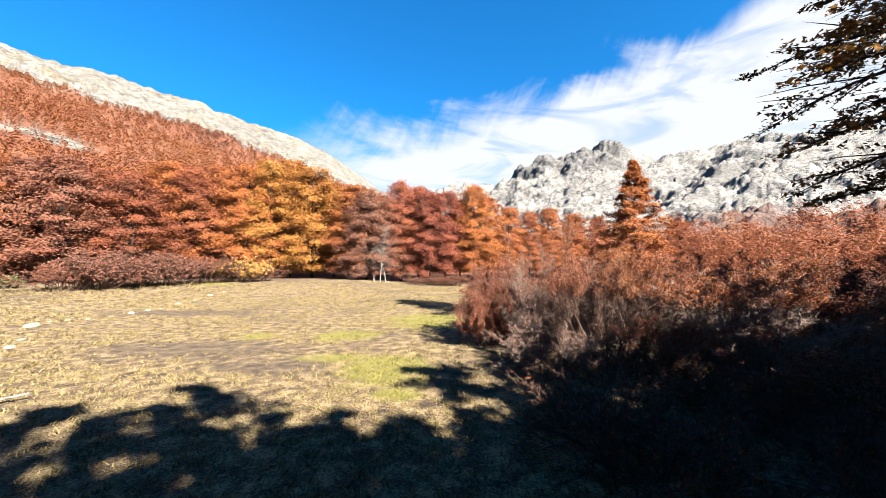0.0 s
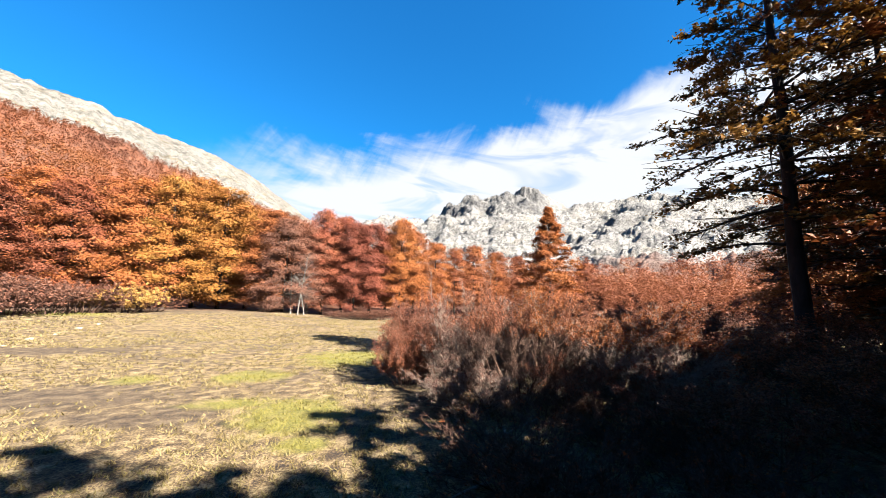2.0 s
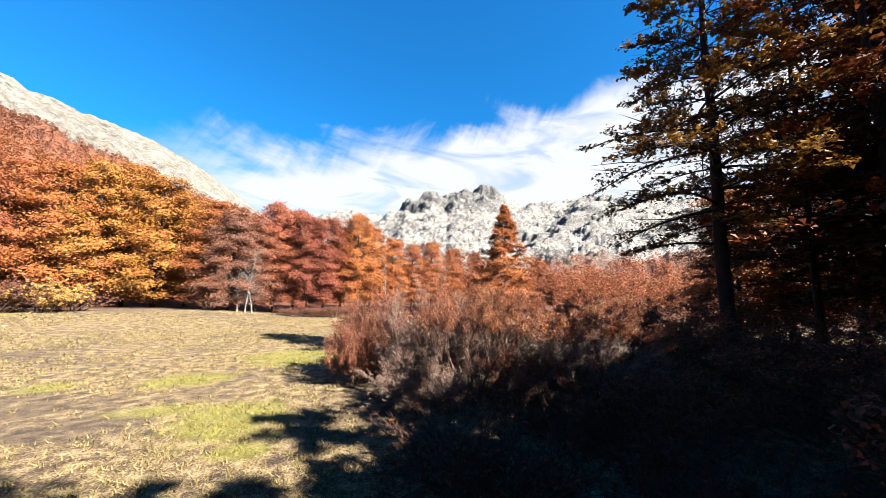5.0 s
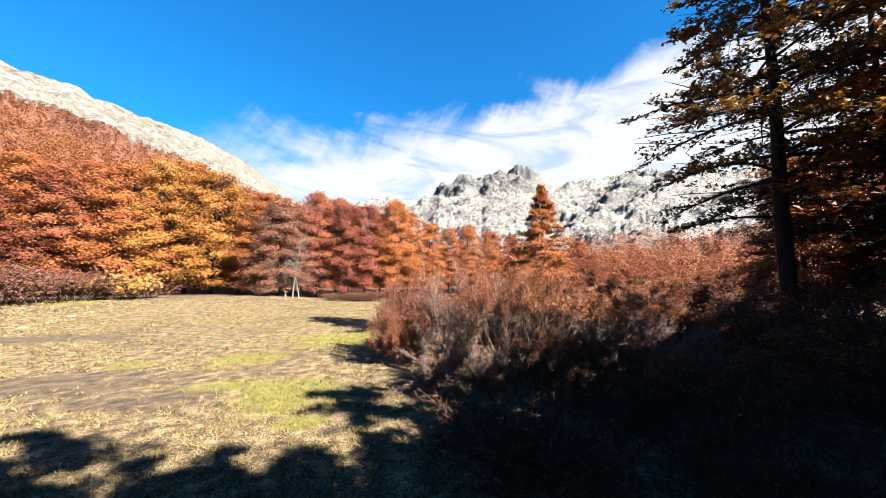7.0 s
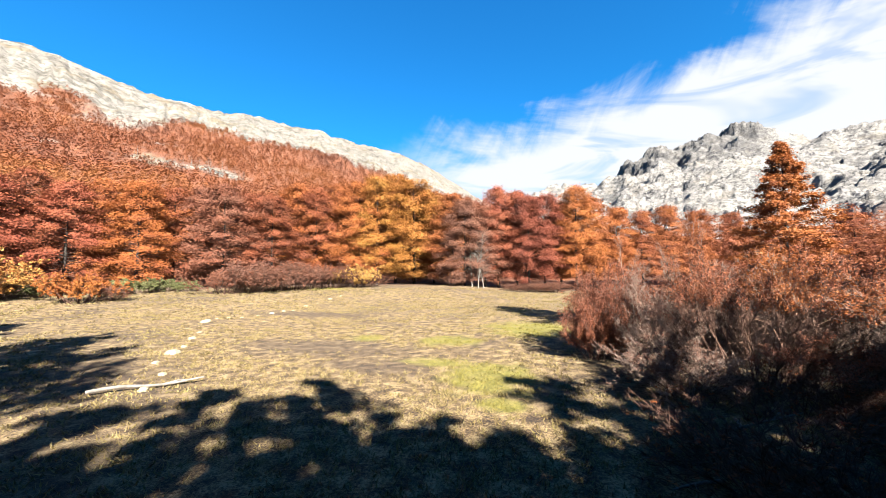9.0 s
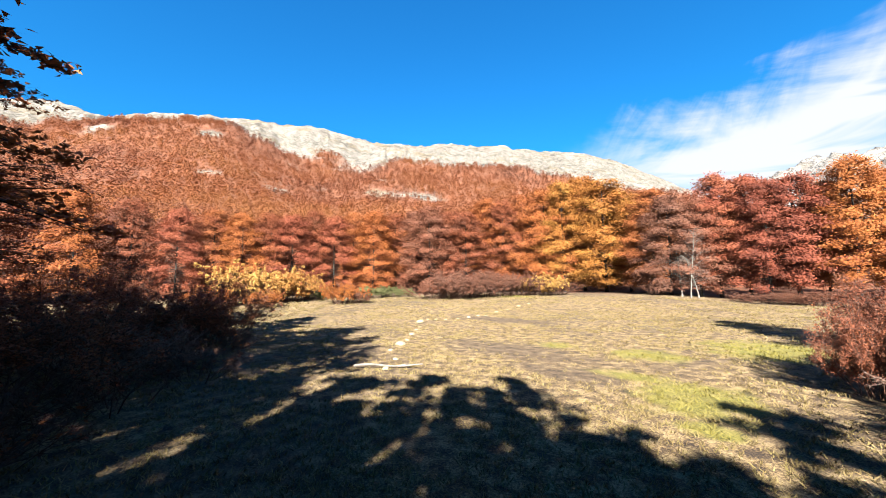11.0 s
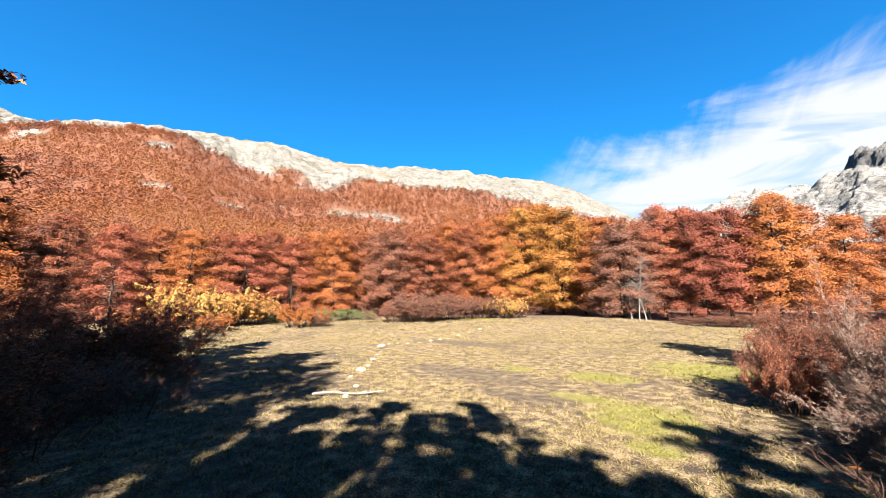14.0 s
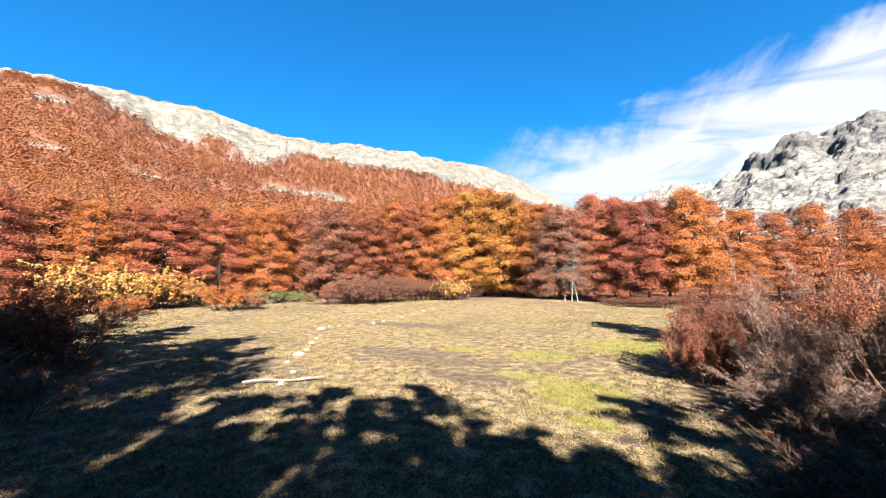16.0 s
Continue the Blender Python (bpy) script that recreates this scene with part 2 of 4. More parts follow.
def tree_meshes(seed, high, wide, base=0.12, limbs=44, per=60, leaf=0.2, trunk_r=0.14, shape=0.75, lean=0.0,
                leaf_mat=None, bark_mat=None, thin=0.07, rise=0.25, bare=0.0, tiers=0, tilt=0.7, fine=True, twigs=14, inner=0.12, outward=0.0, loose=0.0):
    """Trunk, limbs and leaf sprays of a southern beech: level tiers of foliage on a tapered, slightly crooked trunk."""
    rng = np.random.RandomState(seed)
    wood, boughs, crown = Buf(), Buf(), Buf()
    k = 9
    t = np.linspace(0, 1, k)
    sway = np.cumsum(rng.normal(0, 0.02 * high / k, (k, 2)), axis=0)
    trunk = np.stack([sway[:, 0] + lean * high * t, sway[:, 1], high * t * 0.97], 1)
    trunk[0, 2] = -0.15
    rad = trunk_r * (1 - t) ** 0.8 + 0.012
    rad[0] *= 1.5
    tube(wood, trunk, rad, 8)
    for i in range(limbs):
        h = base + (1 - base) * ((i + rng.rand()) / limbs) ** 0.9
        if tiers:
            h = base + (1 - base) * (round((h - base) / (1 - base) * tiers) + rng.normal(0, 0.12)) / tiers
            h = min(max(h, base), 0.99)
        p0 = np.array([np.interp(h, t, trunk[:, a]) for a in range(3)])
        q = (h - base) / (1 - base)
        reach = wide * (min(1, (1 - q) * 1.25 + 0.04) ** shape) * (0.72 + 0.28 * min(1, q * 5)) * rng.uniform(0.6, 1.18)
        a = i * 2.39996 + rng.normal(0, 0.4)
        out = np.array([math.cos(a), math.sin(a), 0])
        up = rise + 0.55 * q ** 2 + rng.normal(0, 0.08)
        s = np.linspace(0, 1, 5)
        side = np.array([-out[1], out[0], 0]) * rng.normal(0, 0.1)
        pts = p0 + reach * (s[:, None] * out + (s ** 2)[:, None] * side) + np.array([0, 0, 1]) * (reach * (up * s - 0.28 * s ** 2.2))[:, None]
        r0 = max(0.012, trunk_r * 0.34 * (1 - 0.6 * q) * reach / wide)
        tube(boughs, pts if fine else pts[::2], (r0 * (1 - 0.85 * s))[::1 if fine else 2], 4 if fine else 3)
        for sgn in (-1, 1):
            for b in (0.4, 0.65) if fine else (0.5,):
                q0 = np.array([np.interp(b, s, pts[:, c]) for c in range(3)])
                w = out * 0.75 + np.array([-out[1], out[0], 0]) * sgn * rng.uniform(0.5, 1.0) + np.array([0, 0, rng.normal(0.03, 0.08)])
                ln = reach * (1 - b) * rng.uniform(0.6, 1.0)
                tube(boughs, np.stack([q0, q0 + w * ln * 0.55, q0 + w * ln + np.array([0, 0, -0.05 * ln])])[::1 if fine else 2], [r0 * 0.4, r0 * 0.28, 0.004][::1 if fine else 2], 3)
        m = int(per * (0.45 + reach / wide) * (1 - bare * rng.rand()))
        if m < 2:
            continue
        nt = max(4, int(twigs * (0.3 + reach / wide)))
        f = rng.uniform(inner, 1.0, nt) ** 0.8
        f[0] = 1.0
        q0 = np.stack([np.interp(f, s, pts[:, x]) for x in range(3)], 1)
        turn = rng.uniform(0.35, 1.15, nt) * np.where(np.arange(nt) % 2, 1, -1)
        turn[0] = 0
        across = np.array([-out[1], out[0], 0])
        w = out * np.cos(turn)[:, None] + across * np.sin(turn)[:, None]
        w[:, 2] += rng.normal(0.02, thin * 1.5, nt)
        w *= (reach * (0.12 + 0.36 * (1.05 - f)) * rng.uniform(0.7, 1.25, nt))[:, None]
        if fine:
            k0 = np.cross(w, [0, 0, 1.0])
            k0 *= 0.006 / (np.linalg.norm(k0, axis=1)[:, None] + 1e-9)
            boughs.add(np.stack([q0 - k0, q0 + k0, q0 + w], 1).reshape(-1, 3), np.arange(3 * nt).reshape(-1, 3))
        pick = rng.randint(0, nt, m)
        u = rng.rand(m) ** 0.7
        c = q0[pick] + w[pick] * u[:, None] + rng.normal(0, 1, (m, 3)) * np.array([leaf * 0.45 + loose, leaf * 0.45 + loose, leaf * 0.3 + thin * 0.35 + loose * 0.5])
        face = np.tile(out * outward + np.array([0, 0, 1.0]), (m, 1))
        leaves(crown, c, leaf, rng, tilt, np.clip(0.5 + rng.normal(0, 0.10) + rng.normal(0, 0.05, m), 0, 1), face=face)
    return wood.mesh("trunk", bark_mat or bark, True), boughs.mesh("limbs", bark_mat or bark, True), crown.mesh("crown", leaf_mat)


def plant_tree(meshes, p, turn, size, label, group="", name="tree"):
    ob = thing(name, label, "tree", group, m=pose(*p, 0, 0, turn) @ Matrix.Diagonal((size[0], size[0], size[1], 1)))
    for n, me in zip(("trunk", "branchwork", "crown"), meshes):
        if len(me.vertices):
            o = part(n, me, ob)
            if n == "branchwork":
                o["kind"] = "stuff"
    return ob


def bush_meshes(seed, high, wide, stems=34, leafn=1500, leaf=0.07, twig_mat=None, leaf_mat=None, stem_r=0.014, depth=3, low=0.15, fan=1.0, twiglets=0, clump=14):
    """A shrub of many stems that fork outwards into a dome of fine twigs, with small leaves towards the tips."""
    rng = np.random.RandomState(seed)
    wood, crown = Buf(), Buf()
    tips = []

    def grow(p, d, ln, r, lev):
        s = np.linspace(0, 1, 4 if lev > 1 else (3 if lev else 2))
        bend = rng.normal(0, 0.14, 3)
        pts = p + d * (s * ln)[:, None] + bend * ((s ** 2) * ln)[:, None]
        tube(wood, pts, np.maximum(r * (1 - 0.6 * s), 0.0022), 3)
        if lev < depth:
            tips.extend(pts[1:])
        if lev:
            for _ in range(rng.randint(2, 5)):
                b = rng.uniform(0.35, 1.0)
                q = np.array([np.interp(b, s, pts[:, c]) for c in range(3)])
                e = d + rng.normal(0, 0.42, 3) + np.array([0, 0, 0.10])
                grow(q, e / np.linalg.norm(e), ln * rng.uniform(0.42, 0.7), r * 0.52, lev - 1)

    for i in range(stems):
        a = rng.rand() * 2 * math.pi
        rr = wide * 0.3 * math.sqrt(rng.rand())
        tilt = fan * (0.15 + 0.9 * rng.rand() ** 0.8)
        d = np.array([math.cos(a) * math.sin(tilt), math.sin(a) * math.sin(tilt), math.cos(tilt)])
        reach = 1 / math.sqrt((math.sin(tilt) / wide) ** 2 + (math.cos(tilt) / high) ** 2)
        grow(np.array([math.cos(a) * rr, math.sin(a) * rr, -0.05]), d, reach * rng.uniform(0.40, 0.58), stem_r * rng.uniform(0.6, 1.4), depth)
    tips = np.array(tips)
    if twiglets:
        q = tips[rng.randint(0, len(tips), twiglets)]
        d = rng.normal(0, 0.55, (twiglets, 3)) + q / np.array([wide, wide, high]) + np.array([0, 0, 0.15])
        d *= (rng.uniform(0.05, 0.15, twiglets) / np.linalg.norm(d, axis=1))[:, None]
        w = np.cross(d, rng.normal(0, 1, (twiglets, 3)))
        w *= 0.0035 / (np.linalg.norm(w, axis=1)[:, None] + 1e-9)
        wood.add(np.stack([q - w, q + w, q + d], 1).reshape(-1, 3), np.arange(3 * twiglets).reshape(-1, 3))
    if leafn:
        ok = tips[tips[:, 2] > high * low]
        ok = ok[rng.permutation(len(ok))[:max(60, leafn // clump)]]
        c = ok[rng.randint(0, len(ok), leafn)] + rng.normal(0, 0.02 * high, (leafn, 3))
        c = c[c[:, 2] > 0.03]
        leaves(crown, c, leaf, rng, 0.8, np.clip(0.5 + rng.normal(0, 0.2, len(c)), 0, 1), 1.4)
    return wood.mesh("branchwork", twig_mat or twig_grey, True), crown.mesh("foliage", leaf_mat or leaf_rust)


def plant_bush(meshes, p, turn, size, label, group="", name="shrub"):
    ob = thing(name, label, "shrub", group, m=pose(*p, 0, 0, turn) @ Matrix.Diagonal((size[0], size[0], size[1], 1)))
    for n, me in zip(("branchwork", "foliage"), meshes):
        if len(me.vertices):
            o = part(n, me, ob)
            if n == "branchwork":
                o["kind"] = "stuff"
    return ob


# ---- ground and mountains ----
FOREST_EL = [(-180, 2), (-120, 1), (-70, 1.2), (-45, 1.4), (-32, 2), (-20, 2.8), (-10, 4), (0, 6), (4, 7.5), (9, 10), (12, 11.6), (14.4, 12.3), (17.8, 13.5), (25, 15.2), (33.4, 17.0),
             (39.6, 17.6), (44, 17.9), (50, 18.4), (57, 18.7), (60, 18.5), (64, 18.2), (67.7, 18.4), (71.8, 19.4), (77, 20.9), (82, 20.7), (89.4, 18.8), (96.3, 15.2), (115, 12), (150, 8), (180, 2)]
RIDGE_EL = [(-180, 2.2), (-10, 4.2), (0, 7), (5, 9), (9, 11), (11.5, 12.4), (13.4, 13.8), (17.5, 16.2), (20, 17.5), (23, 18.6), (29.5, 19.7), (34, 20.8), (36.2, 21.3), (39.5, 21.2), (43.5, 21.7), (45.6, 22.0),
            (48.4, 21.3), (51.9, 21.5), (53.5, 21.7), (57, 21.6), (61, 22.6), (64.5, 23.4), (66.3, 23.3), (70.4, 22.7), (73.5, 22.9), (78, 22.4), (82.6, 21.7), (86, 21), (89.4, 19.5), (94, 19.6), (97, 19.1), (100, 18),
            (115, 14), (150, 9), (180, 2.2)]
PEAK_EL = [(-170, 2), (-120, 8), (-90, 11), (-70, 12.5), (-55, 13.5), (-46, 14.6), (-42.6, 15.1), (-38.9, 15), (-36.5, 14.7), (-33, 14.6), (-28.8, 15.1), (-26, 17.0), (-24.1, 17.8), (-20.6, 17.2), (-18.1, 15.9),
           (-15.6, 16.5), (-11.2, 15.1), (-9.8, 13.6), (-7, 12.8), (-4.9, 12.4), (-2.1, 13.3), (0.7, 12.6), (3, 11.5), (6, 10), (12, 6), (20, 2)]


def table(tab, az):
    a, e = np.array(tab, float).T
    return np.tan(np.radians(np.interp(az, a, e)))


def meadow_z(x, y):
    rise = 0.55 * smoothstep(19, 34, np.hypot(x, y)) * smoothstep(2, 16, np.degrees(np.arctan2(-x, y)))
    return rise + 0.05 * fbm(x * 0.35, y * 0.35, 3) + 0.35 * fbm(x * 0.05 + 3, y * 0.05, 2) * smoothstep(8, 30, np.hypot(x, y))


def on_meadow(p):
    """The point p, set down on the meadow."""
    return Vector((p.x, p.y, float(meadow_z(np.array(p.x), np.array(p.y)))))


R_IN, R_TOP = 38.0, 460.0


def ridge_r(az):
    return np.interp(az, [-180, 0, 15, 60, 180], [1500, 1500, 1250, 800, 800])


def hill_z(az, r):
    """Height of the wooded slope and the rocky ridge above it."""
    rr = ridge_r(az)
    tf, tr = table(FOREST_EL, az), table(RIDGE_EL, az)
    s = np.clip((r - R_IN) / (R_TOP - R_IN), 0, 1)
    q = np.clip((r - R_TOP) / (rr - R_TOP), 0, 1)
    z = r * (tf * s ** 0.62 + (tr - tf) * q ** 0.8)
    x, y = -np.sin(np.radians(az)) * r, np.cos(np.radians(az)) * r
    steep = smoothstep(1.5, 8, np.degrees(np.arctan(tf)))
    z = z + steep * (14 * fbm(x / 90, y / 90, 4) * s * (1 - q) + (7 + 12 * q) * s * (ridged(x / 55, y / 55, 5) - 0.6) * smoothstep(0.75, 1, s))
    z = z + steep * (10 + 14 * q) * smoothstep(0.9, 1, s) * (1 - 0.85 * smoothstep(0.5, 0.95, q)) * (ridged(az * 0.9, r / 330, 4, 0.6) - 0.6)
    over = np.clip((r - rr) / 600, 0, 1)
    return z * (1 - over) - 0.6 * smoothstep(44, 38, r) - 4 * over


def rock_share(az, r):
    """Where bare rock shows on the slope: above the tree line, and in outcrops below it."""
    x, y = -np.sin(np.radians(az)) * r, np.cos(np.radians(az)) * r
    line = R_TOP * (1.0 + 0.75 * fbm(x / 75, y / 75, 5)) + 60 * smoothstep(74, 82, az)
    k = smoothstep(line - 12, line + 25, r)
    out = np.exp(-((az - 55.5) / 3.4) ** 2 - ((r - 296) / 16) ** 2) + 0.75 * np.exp(-((az - 48) / 3.5) ** 2 - ((r - 300) / 10) ** 2) + 0.9 * np.exp(-((az - 65) / 1.6) ** 2 - ((r - 315) / 16) ** 2) \
        + 0.9 * np.exp(-((az - 59) / 3.6) ** 2 - ((r - 425) / 12) ** 2) + 0.8 * np.exp(-((az - 55) / 3.5) ** 2 - ((r - 375) / 9) ** 2) + 0.8 * np.exp(-((az - 70.5) / 1.8) ** 2 - ((r - 275) / 9) ** 2) \
        + 0.7 * np.exp(-((az - 79) / 2.2) ** 2 - ((r - 285) / 9) ** 2) + 0.8 * np.exp(-((az - 79.5) / 1.6) ** 2 - ((r - 425) / 12) ** 2)
    return np.clip(np.maximum(k, smoothstep(0.3, 0.6, out + 0.9 * fbm(x / 22, y / 22, 4))), 0, 1) * smoothstep(7, 11, np.degrees(np.arctan(table(RIDGE_EL, az))))


def polar_mesh(name, azs, rs, zfun, mat, share=None, closed=False, smooth=True):
    A, R = np.meshgrid(azs, rs, indexing="ij")
    Z = zfun(A, R)
    v = np.stack([-np.sin(np.radians(A)) * R, np.cos(np.radians(A)) * R, Z], -1).reshape(-1, 3)
    n, m = A.shape
    i, j = np.meshgrid(np.arange(n if closed else n - 1), np.arange(m - 1), indexing="ij")
    k = (i + 1) % n
    f = np.stack([i * m + j, i * m + j + 1, k * m + j + 1, k * m + j], -1).reshape(-1, 4)
    b = Buf()
    b.add(v, f[:, ::-1], share(A, R).ravel() if share else 0.5)
    return b.mesh(name, mat, smooth)


def spot(m, cx, cy, rx, ry):
    """Squared distance from the middle of an oval patch, 1 at its rim."""
    xyz = m.n.new("ShaderNodeSeparateXYZ")
    m.link(m.co, xyz.inputs[0])
    a = m.math("DIVIDE", m.math("SUBTRACT", xyz.outputs[0], cx), rx)
    b = m.math("DIVIDE", m.math("SUBTRACT", xyz.outputs[1], cy), ry)
    return m.math("ADD", m.math("MULTIPLY", a, a), m.math("MULTIPLY", b, b))


def patches(m, places, ragged):
    d = None
    for p in places:
        s = spot(m, *p)
        d = s if d is None else m.math("MINIMUM", d, s)
    d = m.math("ADD", d, m.math("MULTIPLY", m.math("SUBTRACT", m.noise(1.6, 5, 0.65), 0.5), ragged))
    return m.span(d, 1.7, 0.1)


def ground_material():
    m = Mat("meadow_turf", 0.95)
    blade = m.noise(38, 5, 0.7)
    clump = m.noise(4.2, 4, 0.6)
    broad = m.noise(0.22, 4, 0.6, distort=0.6)
    dry = m.ramp(m.math("ADD", m.math("MULTIPLY", blade, 0.55), m.math("MULTIPLY", clump, 0.45)),
                 [(0.40, (0.007, 0.004, 0.003)), (0.465, (0.034, 0.021, 0.010)), (0.52, (0.088, 0.060, 0.028)), (0.60, (0.167, 0.127, 0.070))])
    soil = m.ramp(clump, [(0.35, (0.015, 0.010, 0.007)), (0.65, (0.035, 0.023, 0.017))])
    green = m.ramp(blade, [(0.35, (0.030, 0.032, 0.004)), (0.6, (0.109, 0.100, 0.013))])
    col = m.mix(m.math("MULTIPLY", m.span(broad, 0.5, 0.64), 0.55), dry, soil)
    col = m.mix(m.math("MULTIPLY", patches(m, SOIL_SPOTS, 4.5), 0.6), col, soil)
    col = m.mix(m.math("MULTIPLY", patches(m, GREEN_SPOTS, 4.0), 0.75), col, green)
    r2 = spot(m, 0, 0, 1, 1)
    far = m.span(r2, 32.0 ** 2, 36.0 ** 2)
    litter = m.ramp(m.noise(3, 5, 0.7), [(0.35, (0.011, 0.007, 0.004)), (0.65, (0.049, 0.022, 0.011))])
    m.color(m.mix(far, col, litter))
    m.bump(m.math("ADD", m.math("MULTIPLY", blade, 0.5), clump), 0.05, 0.9)
    return m.m


SOIL_SPOTS = [(-5.0, 7.5, 2.4, 0.9), (-3.0, 6.3, 1.2, 0.5), (-9.5, 13.0, 3.0, 0.8)]
GREEN_SPOTS = [(-0.9, 6.2, 0.75, 0.9), (-2.3, 9.0, 0.7, 0.7), (-1.9, 6.9, 0.7, 0.35), (-0.4, 11.5, 1.3, 1.5), (-4.5, 8.9, 0.5, 0.4), (-0.6, 5.0, 0.35, 0.25),
               (-18.0, 24.5, 3.0, 1.5)]
turf = ground_material()
rs_ground = np.concatenate([np.linspace(0.01, 30, 110), np.geomspace(31, 4800, 30)])
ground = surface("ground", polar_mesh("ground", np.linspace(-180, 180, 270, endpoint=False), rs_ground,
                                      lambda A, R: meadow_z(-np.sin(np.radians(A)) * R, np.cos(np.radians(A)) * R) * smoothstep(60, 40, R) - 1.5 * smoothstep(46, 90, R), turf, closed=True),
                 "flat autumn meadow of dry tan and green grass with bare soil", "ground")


def rock_material(name, pale, mid, dark, grass, scale, tall=1.0):
    m = Mat(name, 0.95)
    n1 = m.noise(0.06 * scale, 8, 0.66, distort=0.5)
    n2 = m.noise(0.012 * scale, 6, 0.6, stretch=(1, 1, 0.6))
    rock = m.ramp(m.math("ADD", m.math("MULTIPLY", n1, 0.6), m.math("MULTIPLY", n2, 0.4)), [(0.36, dark), (0.45, mid), (0.53, pale), (0.75, tuple(1.15 * v for v in pale))])
    crack = None
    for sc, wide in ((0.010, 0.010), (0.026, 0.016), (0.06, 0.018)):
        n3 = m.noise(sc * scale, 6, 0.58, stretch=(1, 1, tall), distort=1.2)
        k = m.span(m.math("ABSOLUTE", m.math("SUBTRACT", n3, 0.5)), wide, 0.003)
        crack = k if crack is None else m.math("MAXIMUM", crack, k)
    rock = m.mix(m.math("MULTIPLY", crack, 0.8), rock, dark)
    tuft = m.span(m.noise(0.016 * scale, 6, 0.65), 0.53, 0.62)
    rock = m.mix(m.math("MULTIPLY", tuft, 0.5), rock, grass)
    m.bump(m.math("SUBTRACT", n1, m.math("MULTIPLY", crack, 0.3)), 7.0 / scale, 1.0)
    return m, rock


mm, rock_c = rock_material("pale_ridge_rock", (0.119, 0.112, 0.099), (0.082, 0.075, 0.064), (0.027, 0.025, 0.022), (0.082, 0.059, 0.027), 1.3, 0.5)
floor_c = mm.ramp(mm.noise(0.25, 6, 0.7), [(0.35, (0.060, 0.024, 0.013)), (0.6, (0.119, 0.043, 0.019))])
mm.color(mm.mix(mm.attr("hue"), floor_c, rock_c))
rs_hill = np.concatenate([np.linspace(38, 300, 44), np.linspace(307, 1500, 120), [1700, 2100]])
hillside = surface("mountainside", polar_mesh("mountainside", np.concatenate([np.linspace(-180, -22, 60), np.linspace(-20, 118, 560), np.linspace(121, 178, 24)]), rs_hill, hill_z, mm.m, rock_share, closed=True),
                   "long pale rocky ridge above a wooded mountainside", "mountain")

mg, grey_c = rock_material("grey_granite", (0.128, 0.123, 0.116), (0.089, 0.086, 0.085), (0.017, 0.017, 0.020), (0.109, 0.097, 0.081), 0.9, 2.2)
scrub = mg.mix(mg.noise(0.05, 5, 0.7), (0.045, 0.021, 0.015), (0.079, 0.034, 0.021))
# one dark colour for the darker summit rock and for painted cliff shade
crag_and_shade = mg.mix(mg.noise(0.03, 8, 0.7, stretch=(1, 1, 0.35)), (0.011, 0.011, 0.014), (0.075, 0.073, 0.071))
grey_c = mg.mix(mg.math("MULTIPLY", mg.math("MAXIMUM", mg.math("MULTIPLY", mg.attr("hue"), -1.0), 0.0), 0.6), grey_c, crag_and_shade)
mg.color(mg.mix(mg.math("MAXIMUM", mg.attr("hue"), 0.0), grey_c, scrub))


def peak_z(az, r):
    s = np.clip((r - 650) / (2300 - 650), 0, 1)
    x, y = -np.sin(np.radians(az)) * r, np.cos(np.radians(az)) * r
    te = table(PEAK_EL, az)
    t = s + 0.10 * fbm(x / 260, y / 260, 4) * np.sin(np.pi * s)
    t = np.clip(t, 0, 1)
    step = t + 0.045 * np.sin(t * 26 + 7 * fbm(x / 420, y / 420, 3) * 4)
    z = r * te * (0.12 + 0.88 * np.clip(step, 0, 1.02) ** 0.85) - 40 * (1 - smoothstep(0, 0.1, s))
    amp = 25 + 70 * np.sin(np.pi * np.clip(s, 0, 1)) ** 0.7
    teeth = smoothstep(0.7, 0.95, s) * (smoothstep(-30, -26, az) * smoothstep(-9, -12, az) + 0.35)
    z = z + teeth * 34 * (ridged(x / 45, y / 45, 4, 0.6) - 0.6)
    body = smoothstep(0.03, 0.2, s)
    z = z + body * (44 * (ridged(x / 95 + 2, y / 95, 4, 0.6) - 0.6) + 16 * (ridged(x / 38, y / 38, 3, 0.6) - 0.6))
    band = (z + 0.30 * x + 60 * fbm(x / 170, y / 170, 3)) / 44
    z = z + body * 15 * (np.abs(band - np.floor(band) - 0.3) - 0.35)
    z = z + amp * (ridged(x / 210, y / 210, 6, 0.6) - 0.62) * smoothstep(0, 0.15, s)
    over = np.clip((r - 2300) / 900, 0, 1)
    return z * (1 - over) - 20 * over


def scrub_share(az, r):
    x, y = -np.sin(np.radians(az)) * r, np.cos(np.radians(az)) * r
    low = smoothstep(1250, 850, r + 900 * fbm(x / 200, y / 200, 4)) * smoothstep(-25, -34, az) * 0.9
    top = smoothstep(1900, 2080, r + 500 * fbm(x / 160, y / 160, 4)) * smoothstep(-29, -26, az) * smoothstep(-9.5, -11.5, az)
    # patches of shade on the cliffs, put into the colour
    cliff_shade = smoothstep(0.10, 0.2, fbm(x / 230 + 4, y / 230, 4)) * smoothstep(-27, -31, az) * smoothstep(1150, 1350, r) * smoothstep(2000, 1800, r)
    return low - np.maximum(top, cliff_shade) * (1 - low)


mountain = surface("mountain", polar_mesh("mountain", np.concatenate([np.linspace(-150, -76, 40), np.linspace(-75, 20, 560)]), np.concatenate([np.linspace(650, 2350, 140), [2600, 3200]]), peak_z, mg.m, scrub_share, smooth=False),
                   "craggy grey granite mountain with cliffs darkened as in shade, and screes", "mountain")


